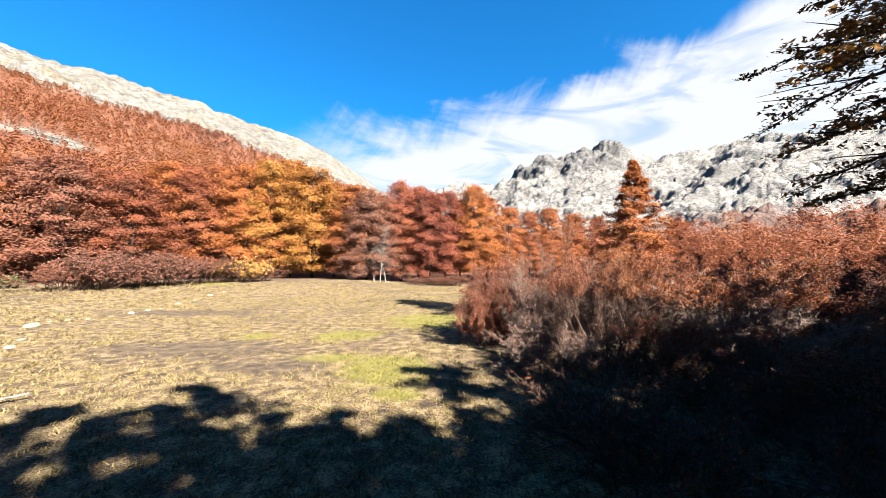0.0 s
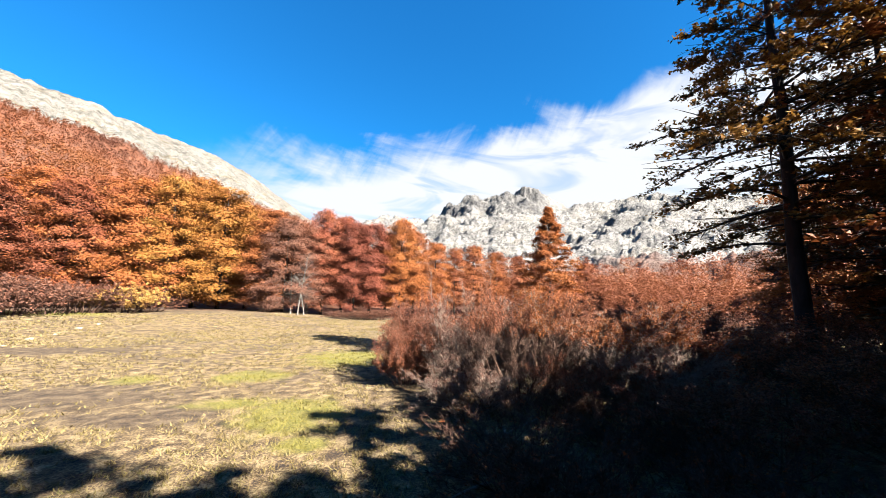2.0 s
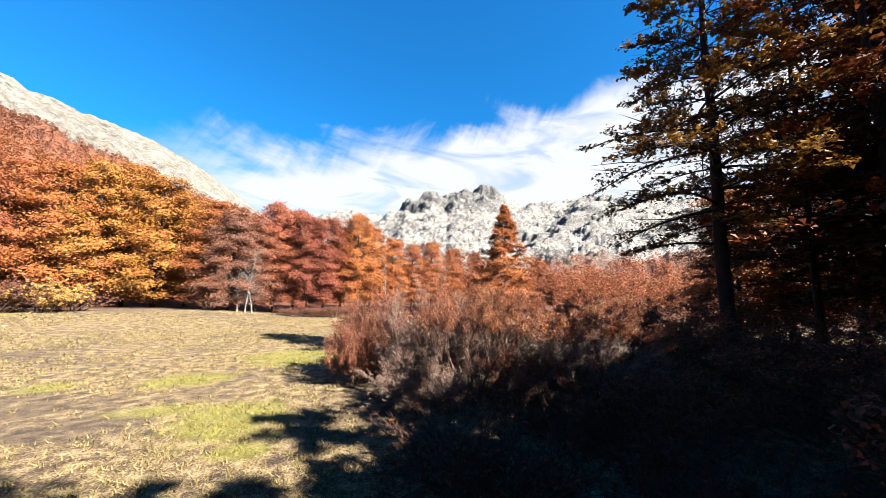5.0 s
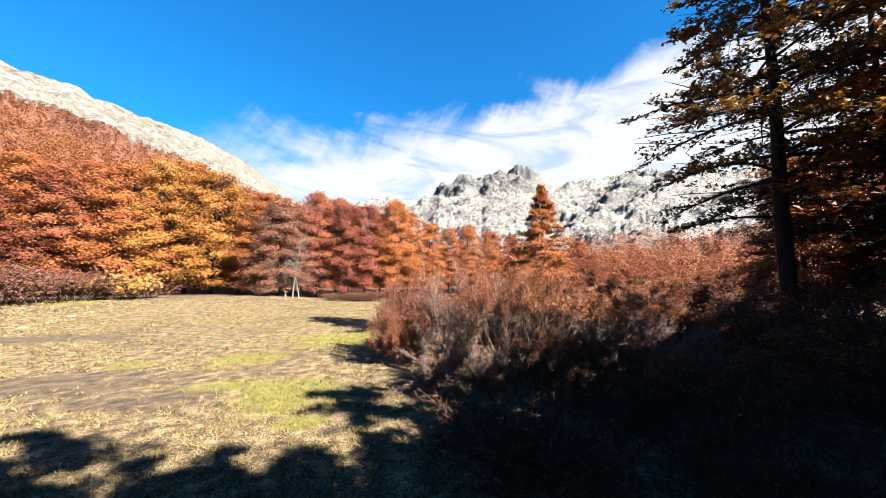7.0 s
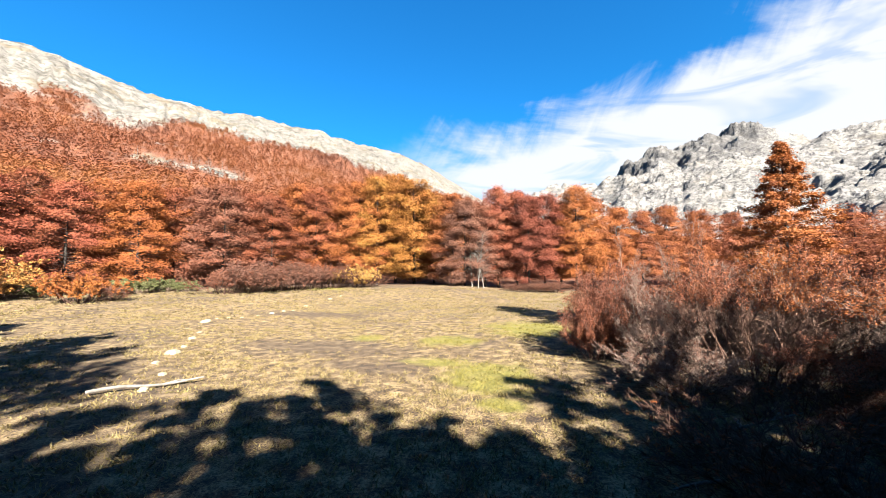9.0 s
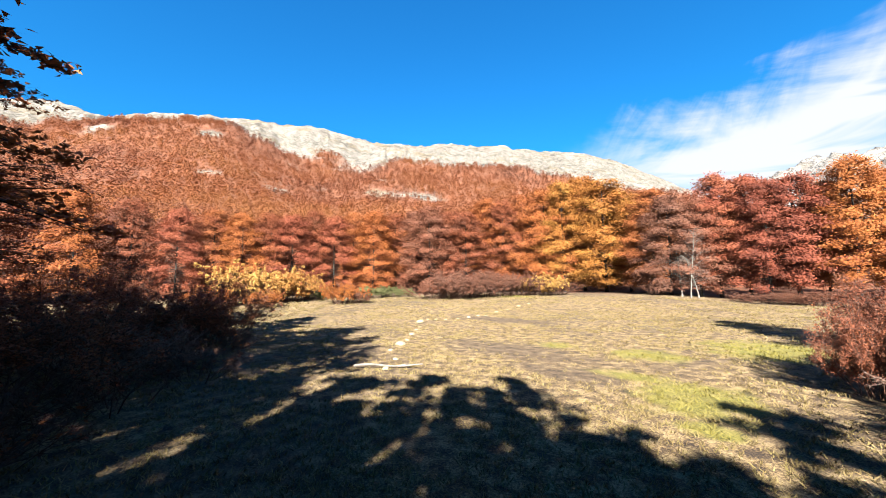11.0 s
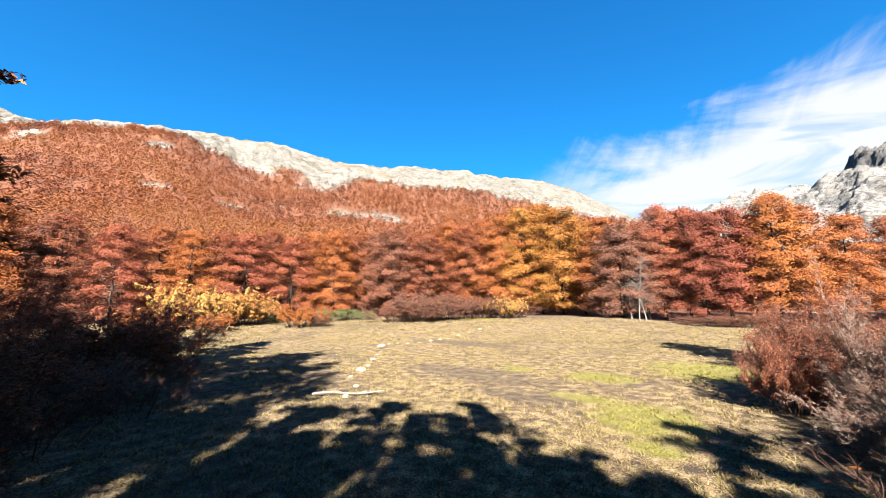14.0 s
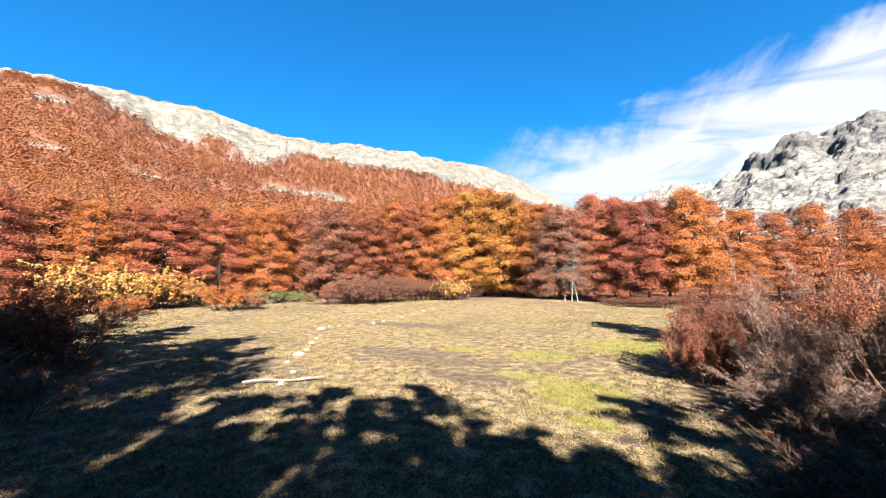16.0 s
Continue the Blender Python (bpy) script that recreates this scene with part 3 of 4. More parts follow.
# ---- woods ----
def scatter(n, az0, az1, r0, r1, rng, keep):
    az = rng.uniform(az0, az1, n)
    r = np.sqrt(rng.uniform(r0 * r0, r1 * r1, n))
    ok = rng.rand(n) < keep(az, r)
    return az[ok], r[ok]


def woods(name, az, r, high, cards, size, rng, mat, label, hue, tilt=0.8, long=1.5):
    """Crowns of many trees in one mesh: sprays set in tiers on domes."""
    n = len(az)
    x, y = -np.sin(np.radians(az)) * r, np.cos(np.radians(az)) * r
    z = np.maximum(hill_z(az, r), -0.3)
    h = high * rng.uniform(0.65, 1.25, n)
    w = h * rng.uniform(0.30, 0.44, n)
    t = rng.rand(n, cards) ** 0.75
    a = rng.rand(n, cards) * 2 * np.pi
    prof = np.clip((1.0 - t) * 1.5 + 0.06, 0, 1) ** 0.65 * np.clip(t * 4 + 0.55, 0, 1)
    lump = 1 + 0.3 * np.sin(a * 3 + rng.rand(n, 1) * 6 + t * 9)
    d = w[:, None] * prof * lump * rng.uniform(0.8, 1.05, (n, cards))
    c = np.stack([x[:, None] + np.cos(a) * d, y[:, None] + np.sin(a) * d, z[:, None] + h[:, None] * (0.1 + 0.9 * t)], -1).reshape(-1, 3)
    face = np.stack([np.cos(a), np.sin(a), 0.35 + 1.3 * t], -1).reshape(-1, 3)
    b = Buf()
    leaves(b, c, size, rng, tilt, np.repeat(hue, cards) + rng.normal(0, 0.03, n * cards), long, face)
    ob = new(name, b.mesh(name, mat))
    return tagged(ob, label, "woods", kind="stuff")


rng_w = np.random.RandomState(11)
leaf_slope = leaf_material("leaf_slope", [(0.066, 0.025, 0.016), (0.086, 0.027, 0.012), (0.107, 0.033, 0.012), (0.121, 0.040, 0.012), (0.130, 0.051, 0.015)], spread=0.15)


def hue_of(az, r, rng):
    x, y = -np.sin(np.radians(az)) * r, np.cos(np.radians(az)) * r
    return np.clip(0.48 + 1.0 * fbm(x / 60, y / 60, 4) * 1.4 + rng.normal(0, 0.09, len(az)), 0, 1)


wa, wr = scatter(36000, -75, 118, 190, 600, rng_w, lambda a, r: (1 - rock_share(a, r)) * 0.97 * np.where(a < -4, smoothstep(330, 200, r), 1))
woods("far_woods", wa, wr, 5.8, 26, 0.75, rng_w, leaf_slope, "dense rust-red beech forest covering the mountainside", hue_of(wa, wr, rng_w), 0.22)
wa, wr = scatter(4000, -80, 118, 76, 192, rng_w, lambda a, r: np.full(len(a), 0.9))
woods("hillside_woods", wa, wr, 7.6, 110, 0.38, rng_w, leaf_slope, "rust and orange beech trees on the lower slope", hue_of(wa, wr, rng_w), 0.35)
wa, wr = scatter(420, -7, 118, 41, 78, rng_w, lambda a, r: np.full(len(a), 0.8))
woods("woods_behind_the_meadow", wa, wr, 8.0, 900, 0.15, rng_w, leaf_slope, "dense rust and orange beech trees behind the meadow's edge", hue_of(wa, wr, rng_w), 0.6, 1.6)
leaf_haze = leaf_material("leaf_haze", [(0.085, 0.034, 0.023), (0.112, 0.037, 0.02), (0.135, 0.042, 0.018), (0.155, 0.052, 0.018)], spread=0.3)
wa, wr = scatter(400, -80, -7, 44, 84, rng_w, lambda a, r: np.full(len(a), 0.8))
woods("thicket", wa, wr, 6.2, 700, 0.10, rng_w, leaf_haze, "thicket of half-bare reddish-brown young beeches", hue_of(wa, wr, rng_w), 0.8, 3.0)

# trees along the edge of the meadow, built once in each colour and then copied
KINDS = {}
for key, mat, seed in (("rust", leaf_rust, 21), ("red", leaf_red, 22), ("orange", leaf_orange, 23), ("gold", leaf_gold, 24), ("dusky", leaf_dusky, 25)):
    KINDS[key] = [tree_meshes(seed * 10 + k, 10.0, 2.7, base=0.13, limbs=120, per=230, leaf=0.1, trunk_r=0.11, leaf_mat=mat, shape=0.5, rise=0.22, thin=0.10, fine=False, tilt=0.6, twigs=24, inner=0.35, outward=0.8, loose=0.17) for k in range(2)]
WORDS = {"rust": "rust-brown", "red": "deep red", "orange": "bright orange", "gold": "golden yellow-orange", "dusky": "faded greyish-brown"}
EDGE_TREES_A = [(-16, 46, "rust", 8.6), (-19.5, 49, "orange", 8.2), (-23, 50, "rust", 7.8), (-33, 52, "rust", 7), (-13, 44, "rust", 8), (-10, 42, "orange", 8.5), (-6.5, 38, "rust", 9), (-4.3, 35.5, "orange", 9.6),
                (-2.2, 37, "orange", 8.6), (0.2, 35, "red", 9), (2.6, 34, "red", 8.7), (4.4, 35.5, "red", 9.6), (7.3, 35, "red", 9.9), (9.3, 34, "dusky", 8.0), (12.5, 33.5, "dusky", 8.5), (14.5, 35.5, "rust", 9.5),
                (17.5, 39, "gold", 10), (20.5, 38, "gold", 11.5), (23.5, 39.5, "gold", 12.6), (26.5, 37, "gold", 11.5), (29.3, 37.5, "orange", 11.0)]
EDGE_TREES_B = [(32.5, 38, "rust", 10.8), (35.5, 37, "rust", 10), (38, 38.5, "orange", 10.5), (41.5, 36, "rust", 8.8), (44, 39.5, "rust", 9.5), (47.5, 36, "dusky", 9.4), (50.3, 37.5, "dusky", 9.2), (53, 38, "rust", 9),
                (56.5, 35.5, "orange", 8.8), (59.5, 37.5, "rust", 9), (62.5, 36, "red", 8.2), (65.5, 37.5, "rust", 9), (68.5, 36, "red", 8.2), (71.5, 37, "rust", 8.4), (75, 36, "orange", 8), (78.5, 38, "rust", 8.5),
                (82.5, 36, "red", 8), (87, 37, "rust", 8.5), (92, 36, "orange", 8.5), (98, 38, "rust", 9)]
EDGE_TREES = EDGE_TREES_A + EDGE_TREES_B
rng_e = random.Random(3)
for i, (az, r, key, high) in enumerate(EDGE_TREES):
    p = at(az, r)
    p.z = float(max(hill_z(np.array([az]), np.array([r]))[0], 0))
    plant_tree(KINDS[key][i % 2], p, rng_e.uniform(0, 360), (high / 10 * rng_e.uniform(0.95, 1.2), high / 10),
               WORDS[key] + " southern beech tree at the meadow's edge", "trees along the meadow", "beech_tree")

# shrubs along the edge
EDGE_BUSH = {
    "mauve": bush_meshes(41, 1.7, 2.6, 46, 9000, 0.06, twig_brown, leaf_dusky, 0.02, depth=2),
    "yellow": bush_meshes(42, 1.9, 2.4, 36, 9000, 0.075, twig_brown, leaf_yellow, 0.02, depth=2),
    "red": bush_meshes(43, 1.4, 2.2, 36, 10000, 0.065, twig_brown, leaf_orange, 0.02, depth=2),
}
EDGE_BUSH["green"] = bush_meshes(44, 0.9, 2.0, 40, 7000, 0.08, twig_grey, leaf_green, 0.015, depth=2, low=0.02)
LOOKS = {"green": "low pale-green shrub", "mauve": "mauve-brown leafless shrub", "yellow": "bright golden-yellow shrub", "red": "orange-red shrub"}
for i, (az, r, key, s, hs) in enumerate([(33.5, 30.5, "mauve", 1.2, 1.2), (36, 29.5, "mauve", 1.3, 1.3), (38.8, 29, "mauve", 1.3, 1.45), (41.5, 28.5, "mauve", 1.3, 1.5), (44.3, 28, "mauve", 1.3, 1.3), (47, 27.5, "mauve", 1.0, 0.95),
                                         (29.8, 31, "yellow", 1.15, 1.1), (27.5, 32, "mauve", 0.9, 0.8), (61, 26, "red", 0.95, 1.15), (58.8, 26.2, "mauve", 0.5, 0.6), (72, 25.5, "red", 0.75, 0.85), (64.5, 30, "green", 1.1, 1.0), (56.3, 30, "green", 1.2, 1.0), (54, 31, "green", 1.0, 1.0), (66, 31, "green", 1.0, 0.9), (51.5, 30, "green", 0.8, 0.8), (68.3, 29, "yellow", 1.25, 1.3),
                                         (71.2, 29, "yellow", 1.4, 1.6), (74.4, 28.5, "yellow", 1.4, 1.7), (78.5, 27, "red", 1.0, 1.0), (-1.5, 31, "mauve", 0.9, 0.6), (3.5, 32, "mauve", 0.9, 0.5), (1, 31.5, "mauve", 0.8, 0.5), (14.5, 33, "mauve", 0.8, 0.7)]):
    plant_bush(EDGE_BUSH[key], on_meadow(at(az, r)), i * 77, (s, hs), LOOKS[key] + " on the far side of the meadow", "shrubs along the meadow", "shrub")

# bare dead tree
dead = tree_meshes(55, 5.0, 1.3, base=0.18, limbs=46, per=0, trunk_r=0.035, lean=0.10, bark_mat=bark_pale, rise=0.9, leaf_mat=leaf_dusky, shape=0.4)
plant_tree(dead, on_meadow(at(10.4, 31.5)), 40, (1, 1), "bare dead tree with bleached grey branches", name="dead_tree")
plant_tree(dead, on_meadow(at(9.6, 31.8)), 210, (1.2, 0.6), "bare dead sapling with bleached grey branches", name="dead_tree")
plant_tree(dead, on_meadow(at(11.4, 32.2)), 120, (1.3, 0.75), "bare dead sapling with bleached grey branches", name="dead_tree")
snag = tree_meshes(56, 5.0, 1.2, base=0.3, limbs=12, per=0, trunk_r=0.07, bark_mat=bark_pale, rise=0.9, leaf_mat=leaf_dusky, shape=0.4, fine=False)
rng_d = random.Random(8)
for i in range(34):
    az, r = rng_d.uniform(45.5, 58), rng_d.uniform(288, 312)
    plant_tree(snag, at(az, r, float(hill_z(np.array([az]), np.array([r]))[0]) - 0.3), rng_d.uniform(0, 360), (1.5, rng_d.uniform(1.0, 1.7)),
               "bleached dead tree on a rocky outcrop of the slope", "dead trees on the slope", "dead_tree")

# conical orange tree standing above the near shrubs
spike = tree_meshes(61, 9.7, 2.7, base=0.05, limbs=120, per=300, leaf=0.1, trunk_r=0.1, leaf_mat=leaf_orange, shape=1.0, rise=0.4, thin=0.08, twigs=18, loose=0.06, outward=0.5)
plant_tree(spike, at(-27.8, 30), 0, (1, 1), "pointed bright orange beech tree behind the shrubs", name="beech_tree")

# ---- near side: tall trees in shade and those behind the camera ----
tall = tree_meshes(71, 12.5, 2.5, base=0.25, limbs=120, per=300, leaf=0.07, trunk_r=0.15, leaf_mat=leaf_golden_olive, shape=0.7, rise=0.12, thin=0.035, tiers=21, tilt=0.5, twigs=24)
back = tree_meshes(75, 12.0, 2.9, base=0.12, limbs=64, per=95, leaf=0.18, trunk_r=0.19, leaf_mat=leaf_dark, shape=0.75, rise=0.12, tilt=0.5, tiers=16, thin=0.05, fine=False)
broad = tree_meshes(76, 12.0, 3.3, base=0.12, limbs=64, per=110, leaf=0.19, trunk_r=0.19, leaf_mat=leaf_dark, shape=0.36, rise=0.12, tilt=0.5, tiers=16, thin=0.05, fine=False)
rusty = tree_meshes(78, 12.5, 3.0, base=0.2, limbs=96, per=200, leaf=0.08, trunk_r=0.09, leaf_mat=leaf_umber, shape=0.7, rise=0.15, thin=0.04, tiers=19, tilt=0.5, twigs=20)
for i, (az, r, turn, s, hs) in enumerate([(-55.6, 10.3, 20, 1.0, 1.0), (-63.5, 12.5, 130, 0.9, 0.95), (-69, 10.5, 210, 1.0, 1.05), (-78, 13, 300, 1.1, 1.1)]):
    plant_tree(tall if i == 0 else rusty, at(az, r), turn, (s, hs), ("tall golden-olive beech tree, dark in shade, by the clearing" if i == 0 else "tall rust-leaved beech tree in shade by the clearing"),
               "tall trees round the clearing", "beech_tree")
for i, (az, r, key, high) in enumerate([(-57, 19, "orange", 6.5), (-61.5, 22, "rust", 7.5), (-66.5, 20, "orange", 7), (-71, 23, "rust", 8), (-76, 21, "orange", 7.5)]):
    plant_tree(KINDS[key][i % 2], at(az, r), i * 71, (high / 10 * 1.2, high / 10), WORDS[key] + " southern beech tree beyond the shaded trunks", "trees beyond the shade", "beech_tree")
# the unseen wood behind, placed to throw shadows on the grass and block skylight
# given as metres across and along the sun's direction, height and width against the model tree
BEHIND_A = [(-3, -4.6, 0.42, 0.8), (-1.2, -4.4, 0.4, 0.8), (0.6, -4.6, 0.42, 0.8), (2.2, -4.5, 0.42, 0.8), (3.8, -4.6, 0.45, 0.8), (-1.8, -8.3, 0.8, 1.0), (0.2, -8.4, 0.8, 1.0), (1.8, -8.6, 0.78, 0.9),
            (3.0, -8.6, 0.7, 1.0), (4.4, -8.5, 0.7, 1.0), (-5.5, -2.8, 0.92, 0.8), (-11.5, -2.2, 0.95, 1.0), (-4.2, -7.0, 1.15, 0.8), (-2.0, -6.2, 0.77, 0.9), (-0.6, -5.6, 0.73, 0.8), (0.7, -6.4, 0.78, 0.75),
            (2.4, -6.0, 0.56, 0.8), (3.7, -6.2, 0.7, 0.75)]
BEHIND_B = [(5.0, -6.0, 0.64, 1.0), (6.4, -6.6, 0.6, 1.0), (7.8, -6.2, 0.48, 1.1), (9.2, -6.5, 0.6, 1.0), (-1.2, -10.5, 0.92, 1.0), (1.6, -11.0, 0.9, 1.0), (4.3, -11.0, 0.8, 1.0), (7.0, -11.5, 0.68, 1.0),
            (0, -16, 1.15, 1.3), (4, -16, 1.0, 1.3), (8, -16, 0.92, 1.2), (-3.2, -8.0, 0.8, 0.8), (-7.0, -6.0, 0.85, 0.9), (-9.8, -6.5, 0.85, 1.0), (-12, -5.5, 1.0, 1.0), (-4.9, -5.0, 1.08, 0.8),
            (-6.0, -9.5, 1.1, 1.1), (-14.0, -3.0, 1.1, 1.1)]
BEHIND_C = [(-18.5, -2.0, 1.2, 1.2), (-10, -11, 1.05, 1.3), (-15, -9, 1.3, 1.3), (9.9, -9.5, 1.05, 1.0), (11.6, -11.5, 1.1, 1.2), (13.6, -11.5, 1.2, 1.2), (10.3, -8.5, 1.0, 0.75), (10.9, -4.8, 0.75, 0.8),
            (12.4, -5.4, 0.95, 1.0), (14.6, -6.0, 1.05, 1.0), (13.0, -9.5, 1.3, 1.2), (11.5, -8.0, 1.1, 1.0), (13.5, -8, 1.1, 1.1), (12.5, -12, 1.2, 1.2), (16, -6, 1.1, 1.2), (11.2, -6.0, 0.8, 1.0)]
BEHIND = BEHIND_A + BEHIND_B + BEHIND_C
SX, SY = -math.sin(radians(SUN_FROM + 180)), math.cos(radians(SUN_FROM + 180))
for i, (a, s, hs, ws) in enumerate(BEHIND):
    plant_tree(broad if a < -3 else back, (SY * a + SX * s, -SX * a + SY * s, 0), i * 83, (ws, hs), "dark-leaved beech tree of the unseen wood behind, set to cast shade", "wood behind the clearing", "beech_tree")
left_tree = tree_meshes(81, 11.5, 3.3, base=0.06, limbs=150, per=300, leaf=0.09, trunk_r=0.15, leaf_mat=leaf_rust, shape=0.85, rise=0.2, thin=0.035, tiers=25, tilt=0.5, twigs=24)
plant_tree(rusty, at(119, 12), 140, (1, 1.0), "tall red-brown beech tree in the wood beside the clearing", name="beech_tree")
plant_tree(rusty, at(104, 14.5), 250, (1, 0.85), "tall red-brown beech tree in the wood beside the clearing", name="beech_tree")
plant_tree(left_tree, at(115, 8.6), 0, (1, 1), "tall red-brown beech tree beside the clearing", name="beech_tree")

# ---- near shrubs ----
near_red = bush_meshes(91, 1.75, 1.0, 30, 30000, 0.024, twig_brown, leaf_russet, 0.012, low=0.04, fan=0.8, twiglets=6000, clump=5)
near_grey = bush_meshes(92, 2.05, 1.5, 44, 6000, 0.024, twig_grey, leaf_dusky, 0.012, low=0.4, twiglets=18000)
near_mix = bush_meshes(93, 2.2, 1.8, 34, 18000, 0.02, twig_brown, leaf_russet, 0.014, low=0.5, twiglets=20000)
near_orange = bush_meshes(94, 2.1, 1.5, 34, 16000, 0.02, twig_grey, leaf_orange, 0.011, low=0.5, twiglets=18000)
low_brush = bush_meshes(97, 0.75, 1.2, 20, 350, 0.03, twig_brown, leaf_rust, 0.010, depth=2, low=0.1, fan=1.25, twiglets=2600)
far_red = bush_meshes(95, 1.75, 1.1, 24, 18000, 0.03, twig_brown, leaf_russet, 0.012, low=0.06, fan=0.9, depth=2, twiglets=2500)
far_mix = bush_meshes(96, 2.2, 1.8, 28, 16000, 0.024, twig_brown, leaf_russet, 0.012, low=0.35, depth=2, twiglets=9000)
NAMES = {"brush": (low_brush, "low brown brush of dead twigs"), "farred": (far_red, "red-leaved upright shrub"), "farmix": (far_mix, "rusty-topped shrub with bare dark stems"), "red": (near_red, "red-leaved upright shrub"), "grey": (near_grey, "leafless grey twiggy shrub"), "mix": (near_mix, "rusty-topped shrub with bare dark stems"),
         "orange": (near_orange, "orange-leaved shrub with pale bare twigs")}
NEAR_A = [("red", -6.6, 8.0, 0.62, 1.08), ("red", -8.8, 8.3, 0.7, 1.15), ("red", -9.5, 9.2, 0.9, 1.2), ("grey", -14.5, 8.0, 0.65, 1.0), ("grey", -18.5, 8.3, 0.8, 1.05), ("mix", -24, 7.0, 0.85, 1.15),
          ("orange", -27.3, 8.0, 0.85, 1.12), ("grey", -17, 6.2, 0.6, 0.5), ("orange", -39, 7.2, 1.0, 1.03), ("mix", -31, 6.3, 0.6, 0.5), ("farmix", -44, 6.4, 0.7, 0.55), ("farmix", -47, 9, 1.1, 1.0),
          ("farmix", -51, 6.0, 0.8, 0.5), ("farmix", -73, 8, 1.2, 1.1), ("farmix", -82, 6.5, 1.2, 1.0), ("farmix", -62, 10.5, 1.3, 0.9), ("farmix", -58, 8, 1.1, 0.9)]
NEAR_B = [("farmix", -66, 7, 1.1, 0.8), ("farred", -15, 12, 1.2, 1.1), ("farmix", -17, 12.5, 1.4, 0.95), ("farred", -23, 13, 1.7, 1.1), ("farmix", -29.5, 12, 1.4, 1.05), ("farmix", -37, 13, 1.5, 1.05),
          ("farmix", -43, 12, 1.5, 1.1), ("farmix", -50, 12.5, 1.6, 1.1), ("farmix", -56, 14, 1.6, 1.0), ("farmix", 77.5, 13, 1.1, 0.85), ("farred", 82, 12, 1.6, 1.5), ("farmix", 86, 11, 1.3, 1.2),
          ("farred", 91, 10, 1.6, 1.3), ("farmix", 96, 8, 1.2, 0.9), ("farmix", 92, 14, 1.4, 1.4), ("farmix", 103, 6.5, 1.1, 0.9), ("grey", 86, 8.5, 0.8, 0.5)]
NEAR = NEAR_A + NEAR_B
rng_b = random.Random(17)
for i in range(26):
    az = -16 - 62 * (i + 0.5) / 26 + rng_b.uniform(-2, 2)
    NEAR.append(("brush", az, rng_b.uniform(2.6, 5.6) + max(0, 1.6 - abs(az + 16) * 0.1), rng_b.uniform(0.7, 1.2), rng_b.uniform(0.45, 0.9)))
# extra shrubs, mostly out of view, added to shade the right foreground
for a, s, hs in ((2.2, -2.2, 1.0), (3.4, -2.5, 1.1), (4.6, -2.6, 1.15)):
    x, y = SY * a + SX * s, -SX * a + SY * s
    NEAR.append(("farmix", math.degrees(math.atan2(-x, y)), math.hypot(x, y), 0.9, hs))
for az, r in ((80, 7.5), (88, 6.5), (95, 6.0), (84, 9.5), (78, 10.5), (101, 5.0)):
    NEAR.append(("brush", az, r, 1.2, 0.9))
for i, (key, az, r, s, hs) in enumerate(NEAR):
    plant_bush(NAMES[key][0], on_meadow(at(az, r)), i * 67, (s, hs), NAMES[key][1] + " at the edge of the clearing", "shrubs beside the clearing")

# ---- path stones and stick ----
ms = Mat("pale_stone", 0.85)
ms.color(ms.ramp(ms.noise(6, 6, 0.65), [(0.3, (0.090, 0.075, 0.050)), (0.6, (0.180, 0.160, 0.115))]))
ms.bump(ms.noise(14, 5), 0.02)
STONES = [(-6.23, 4.85, 0.13), (-7.2, 5.42, 0.12), (-7.65, 6.08, 0.24), (-8.07, 6.65, 0.13), (-8.95, 7.55, 0.18), (-9.73, 8.4, 0.13), (-11.5, 10.1, 0.3), (-12.01, 11.01, 0.12), (-11.77, 11.3, 0.14), (-11.36, 11.53, 0.12),
          (-11.14, 12.1, 0.12), (-11.16, 12.88, 0.2), (-11.26, 13.68, 0.2), (-11.05, 14.07, 0.13), (-11.72, 15.8, 0.2), (-12.0, 17.2, 0.14), (-12.39, 18.94, 0.24), (-12.6, 20.43, 0.2), (-5.64, 4.16, 0.15)]
for i, (x, y, s) in enumerate(STONES):
    s *= 0.5
    rng = np.random.RandomState(300 + i)
    bm = bmesh.new()
    bmesh.ops.create_icosphere(bm, subdivisions=2, radius=1)
    k = rng.uniform(0.75, 1.3, 2)
    for v in bm.verts:
        d = 1 + 0.35 * noise.noise(v.co * 1.3 + Vector((i * 3.1, 0, 0)))
        v.co = Vector((v.co.x * s * k[0] * d, v.co.y * s * k[1] * d, max(v.co.z, -0.3) * s * 0.6 * d))
    me = bpy.data.meshes.new("stone")
    bm.to_mesh(me)
    bm.free()
    me.materials.append(ms.m)
    ob = new("stone", me)
    ob.location = (x, y, float(meadow_z(np.array(x), np.array(y))) + 0.1 * s)
    tagged(ob, "pale rounded stone lying in a row in the grass", "stone", "stones along the path")
b = Buf()
s = np.linspace(0, 1, 9)
pts = np.stack([-6.12 + 0.94 * s, 3.74 + 0.98 * s + 0.03 * np.sin(9 * s), 0.07 + 0.02 * np.sin(7 * s)], 1)
tube(b, pts, 0.022 * (1 - 0.55 * s) + 0.005, 7)
tube(b, np.stack([pts[5], pts[5] + [0.12, 0.2, 0.03], pts[5] + [0.3, 0.28, 0.02]]), [0.016, 0.012, 0.005], 5)
tagged(new("fallen_branch", b.mesh("fallen_branch", bark_pale, True)), "bleached bare branch lying on the grass", "branch")

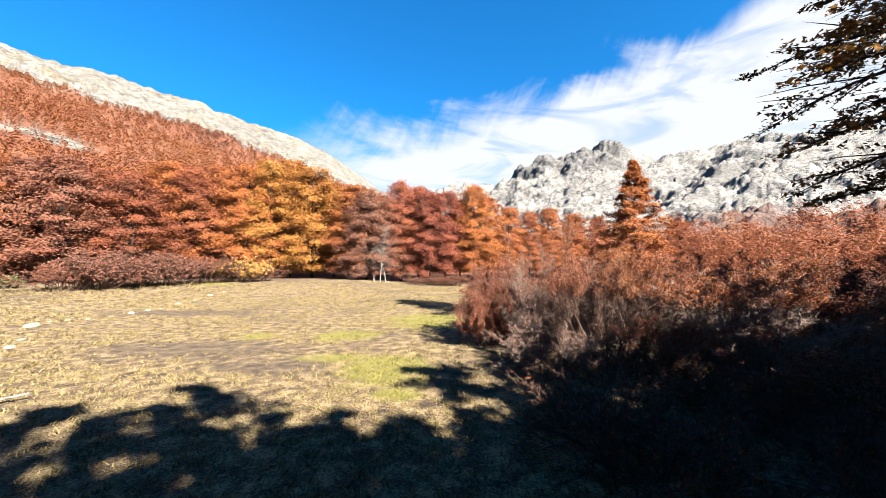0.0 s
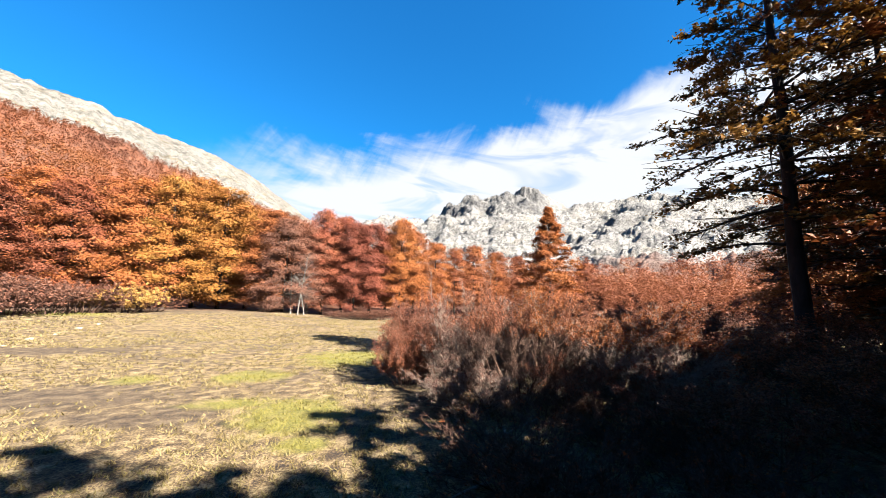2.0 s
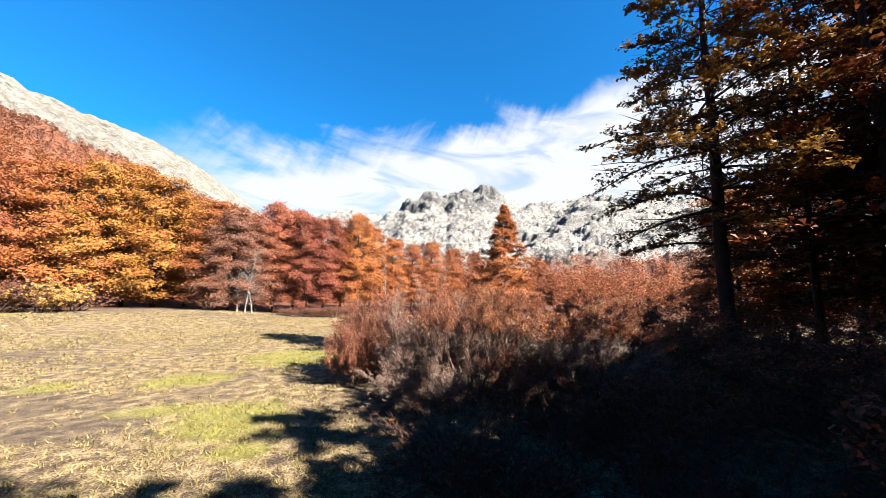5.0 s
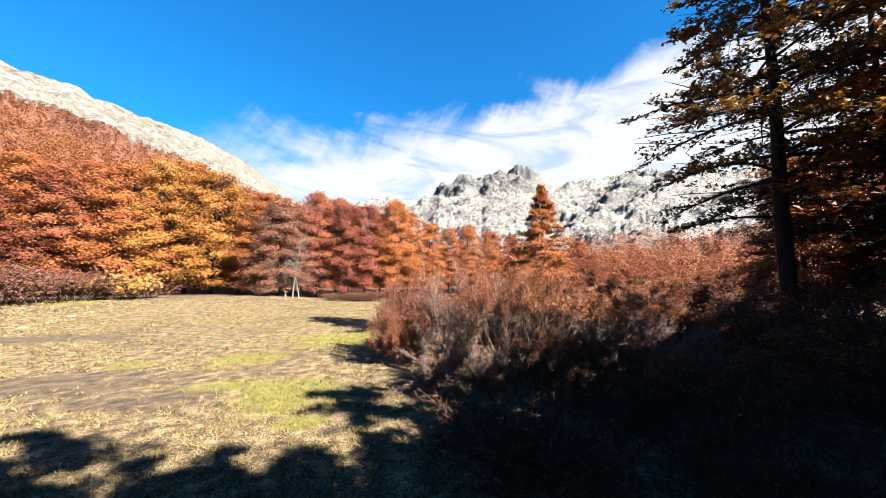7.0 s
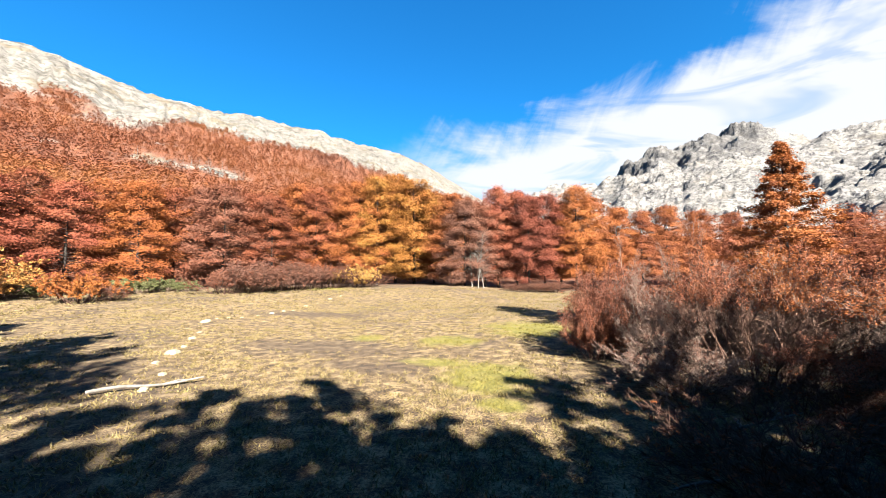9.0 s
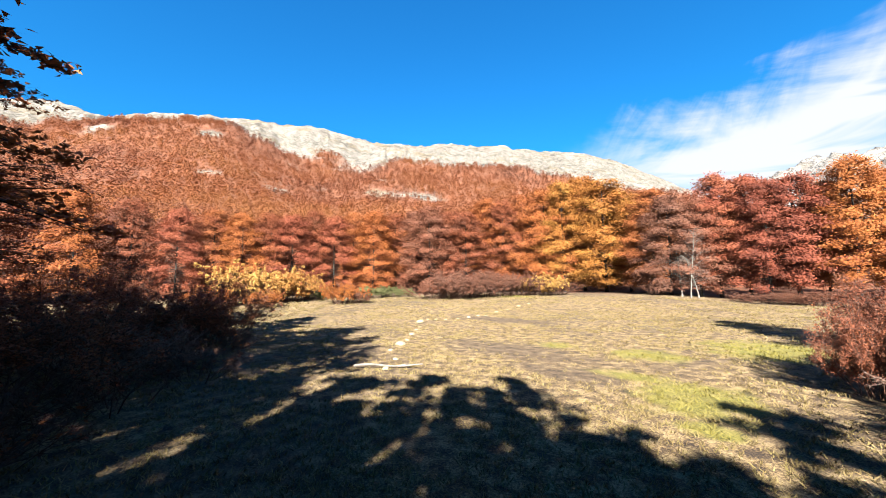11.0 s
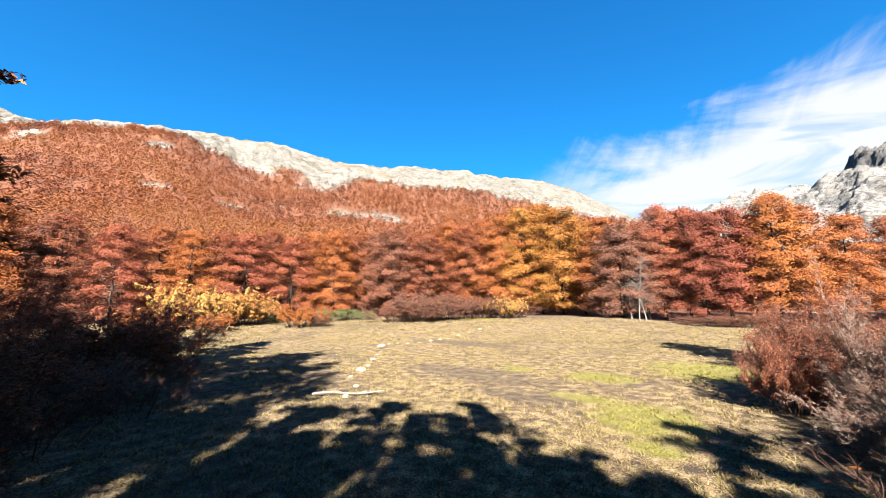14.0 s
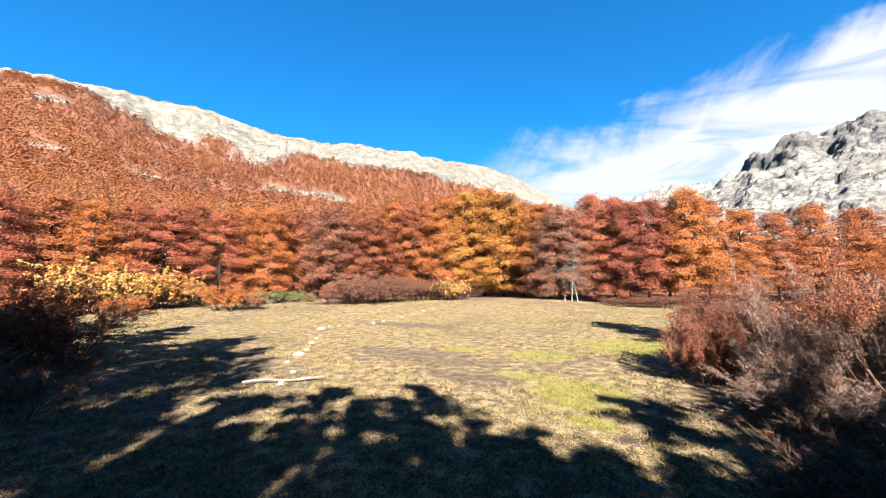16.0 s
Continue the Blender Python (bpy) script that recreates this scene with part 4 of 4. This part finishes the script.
rng_s = random.Random(29)
for i in range(12):
    az, r = rng_s.uniform(-62, -20), rng_s.uniform(3.0, 6.0)
    p = at(az, r)
    z = float(meadow_z(np.array(p.x), np.array(p.y)))
    a, ln = rng_s.uniform(0, 6.28), rng_s.uniform(0.4, 1.1)
    s = np.linspace(0, 1, 6)
    bend = rng_s.uniform(-0.25, 0.25)
    pts = np.stack([p.x + ln * (s * math.cos(a) - bend * s * s * math.sin(a)), p.y + ln * (s * math.sin(a) + bend * s * s * math.cos(a)), z + 0.02 + s * rng_s.uniform(0.0, 0.3)], 1)
    b = Buf()
    tube(b, pts, 0.014 * (1 - 0.7 * s) + 0.003, 5)
    tube(b, np.stack([pts[3], pts[3] + [0.1 * math.cos(a + 0.8), 0.1 * math.sin(a + 0.8), 0.06], pts[3] + [0.24 * math.cos(a + 0.7), 0.24 * math.sin(a + 0.7), 0.09]]), [0.007, 0.005, 0.002], 4)
    tagged(new("fallen_stick", b.mesh("fallen_stick", bark_pale, True)), "thin bleached dead stick lying among the brush", "stick", "sticks in the brush")

# ---- grass ----
mgr = Mat("dry_grass", 0.8)
cg = mgr.ramp(mgr.math("ADD", mgr.math("MULTIPLY", mgr.island(), 0.5), mgr.math("MULTIPLY", mgr.noise(0.8, 4), 0.5)),
              [(0.25, (0.047, 0.033, 0.012)), (0.45, (0.100, 0.074, 0.028)), (0.6, (0.147, 0.113, 0.054)), (0.8, (0.089, 0.078, 0.019))])
cg = mgr.mix(mgr.math("MULTIPLY", patches(mgr, GREEN_SPOTS, 4.0), 0.7), cg, (0.101, 0.094, 0.015))
mgr.color(cg)
mgr.leafy(cg, 0.25)
rng_g = np.random.RandomState(5)
tufts, blades = 34000, 7
r = 1.0 + 29 * rng_g.rand(tufts) ** 1.35
az = rng_g.uniform(-75, 112, tufts)
x, y = -np.sin(np.radians(az)) * r, np.cos(np.radians(az)) * r
ok = fbm(x * 0.8, y * 0.8, 4) + rng_g.normal(0, 0.09, tufts) > -0.10
for cx, cy, rx, ry in SOIL_SPOTS:
    ok &= ((x - cx) / rx) ** 2 + ((y - cy) / ry) ** 2 + rng_g.normal(0, 0.5, tufts) > 0.9
x, y, r = (np.repeat(q[ok], blades) for q in (x, y, r))
n = len(x)
spread = 0.02 + 0.004 * r
x, y = x + rng_g.normal(0, 1, n) * spread, y + rng_g.normal(0, 1, n) * spread
hgt = rng_g.uniform(0.02, 0.055, n) * (1 + r * 0.02)
wid = 0.004 + 0.0011 * r
a = rng_g.rand(n) * 2 * np.pi
base = np.stack([x, y, meadow_z(x, y) - 0.005], 1)
side = np.stack([np.cos(a), np.sin(a), np.zeros(n)], 1) * wid[:, None]
lean = np.stack([rng_g.normal(0, 0.8, n), rng_g.normal(0, 0.8, n), np.ones(n)], 1) * hgt[:, None]
b = Buf()
b.add(np.stack([base - side, base + side, base + lean], 1).reshape(-1, 3), np.arange(3 * n).reshape(n, 3))
tagged(new("grass", b.mesh("grass", mgr.m)), "short dry tan grass of the meadow", "grass", kind="stuff")
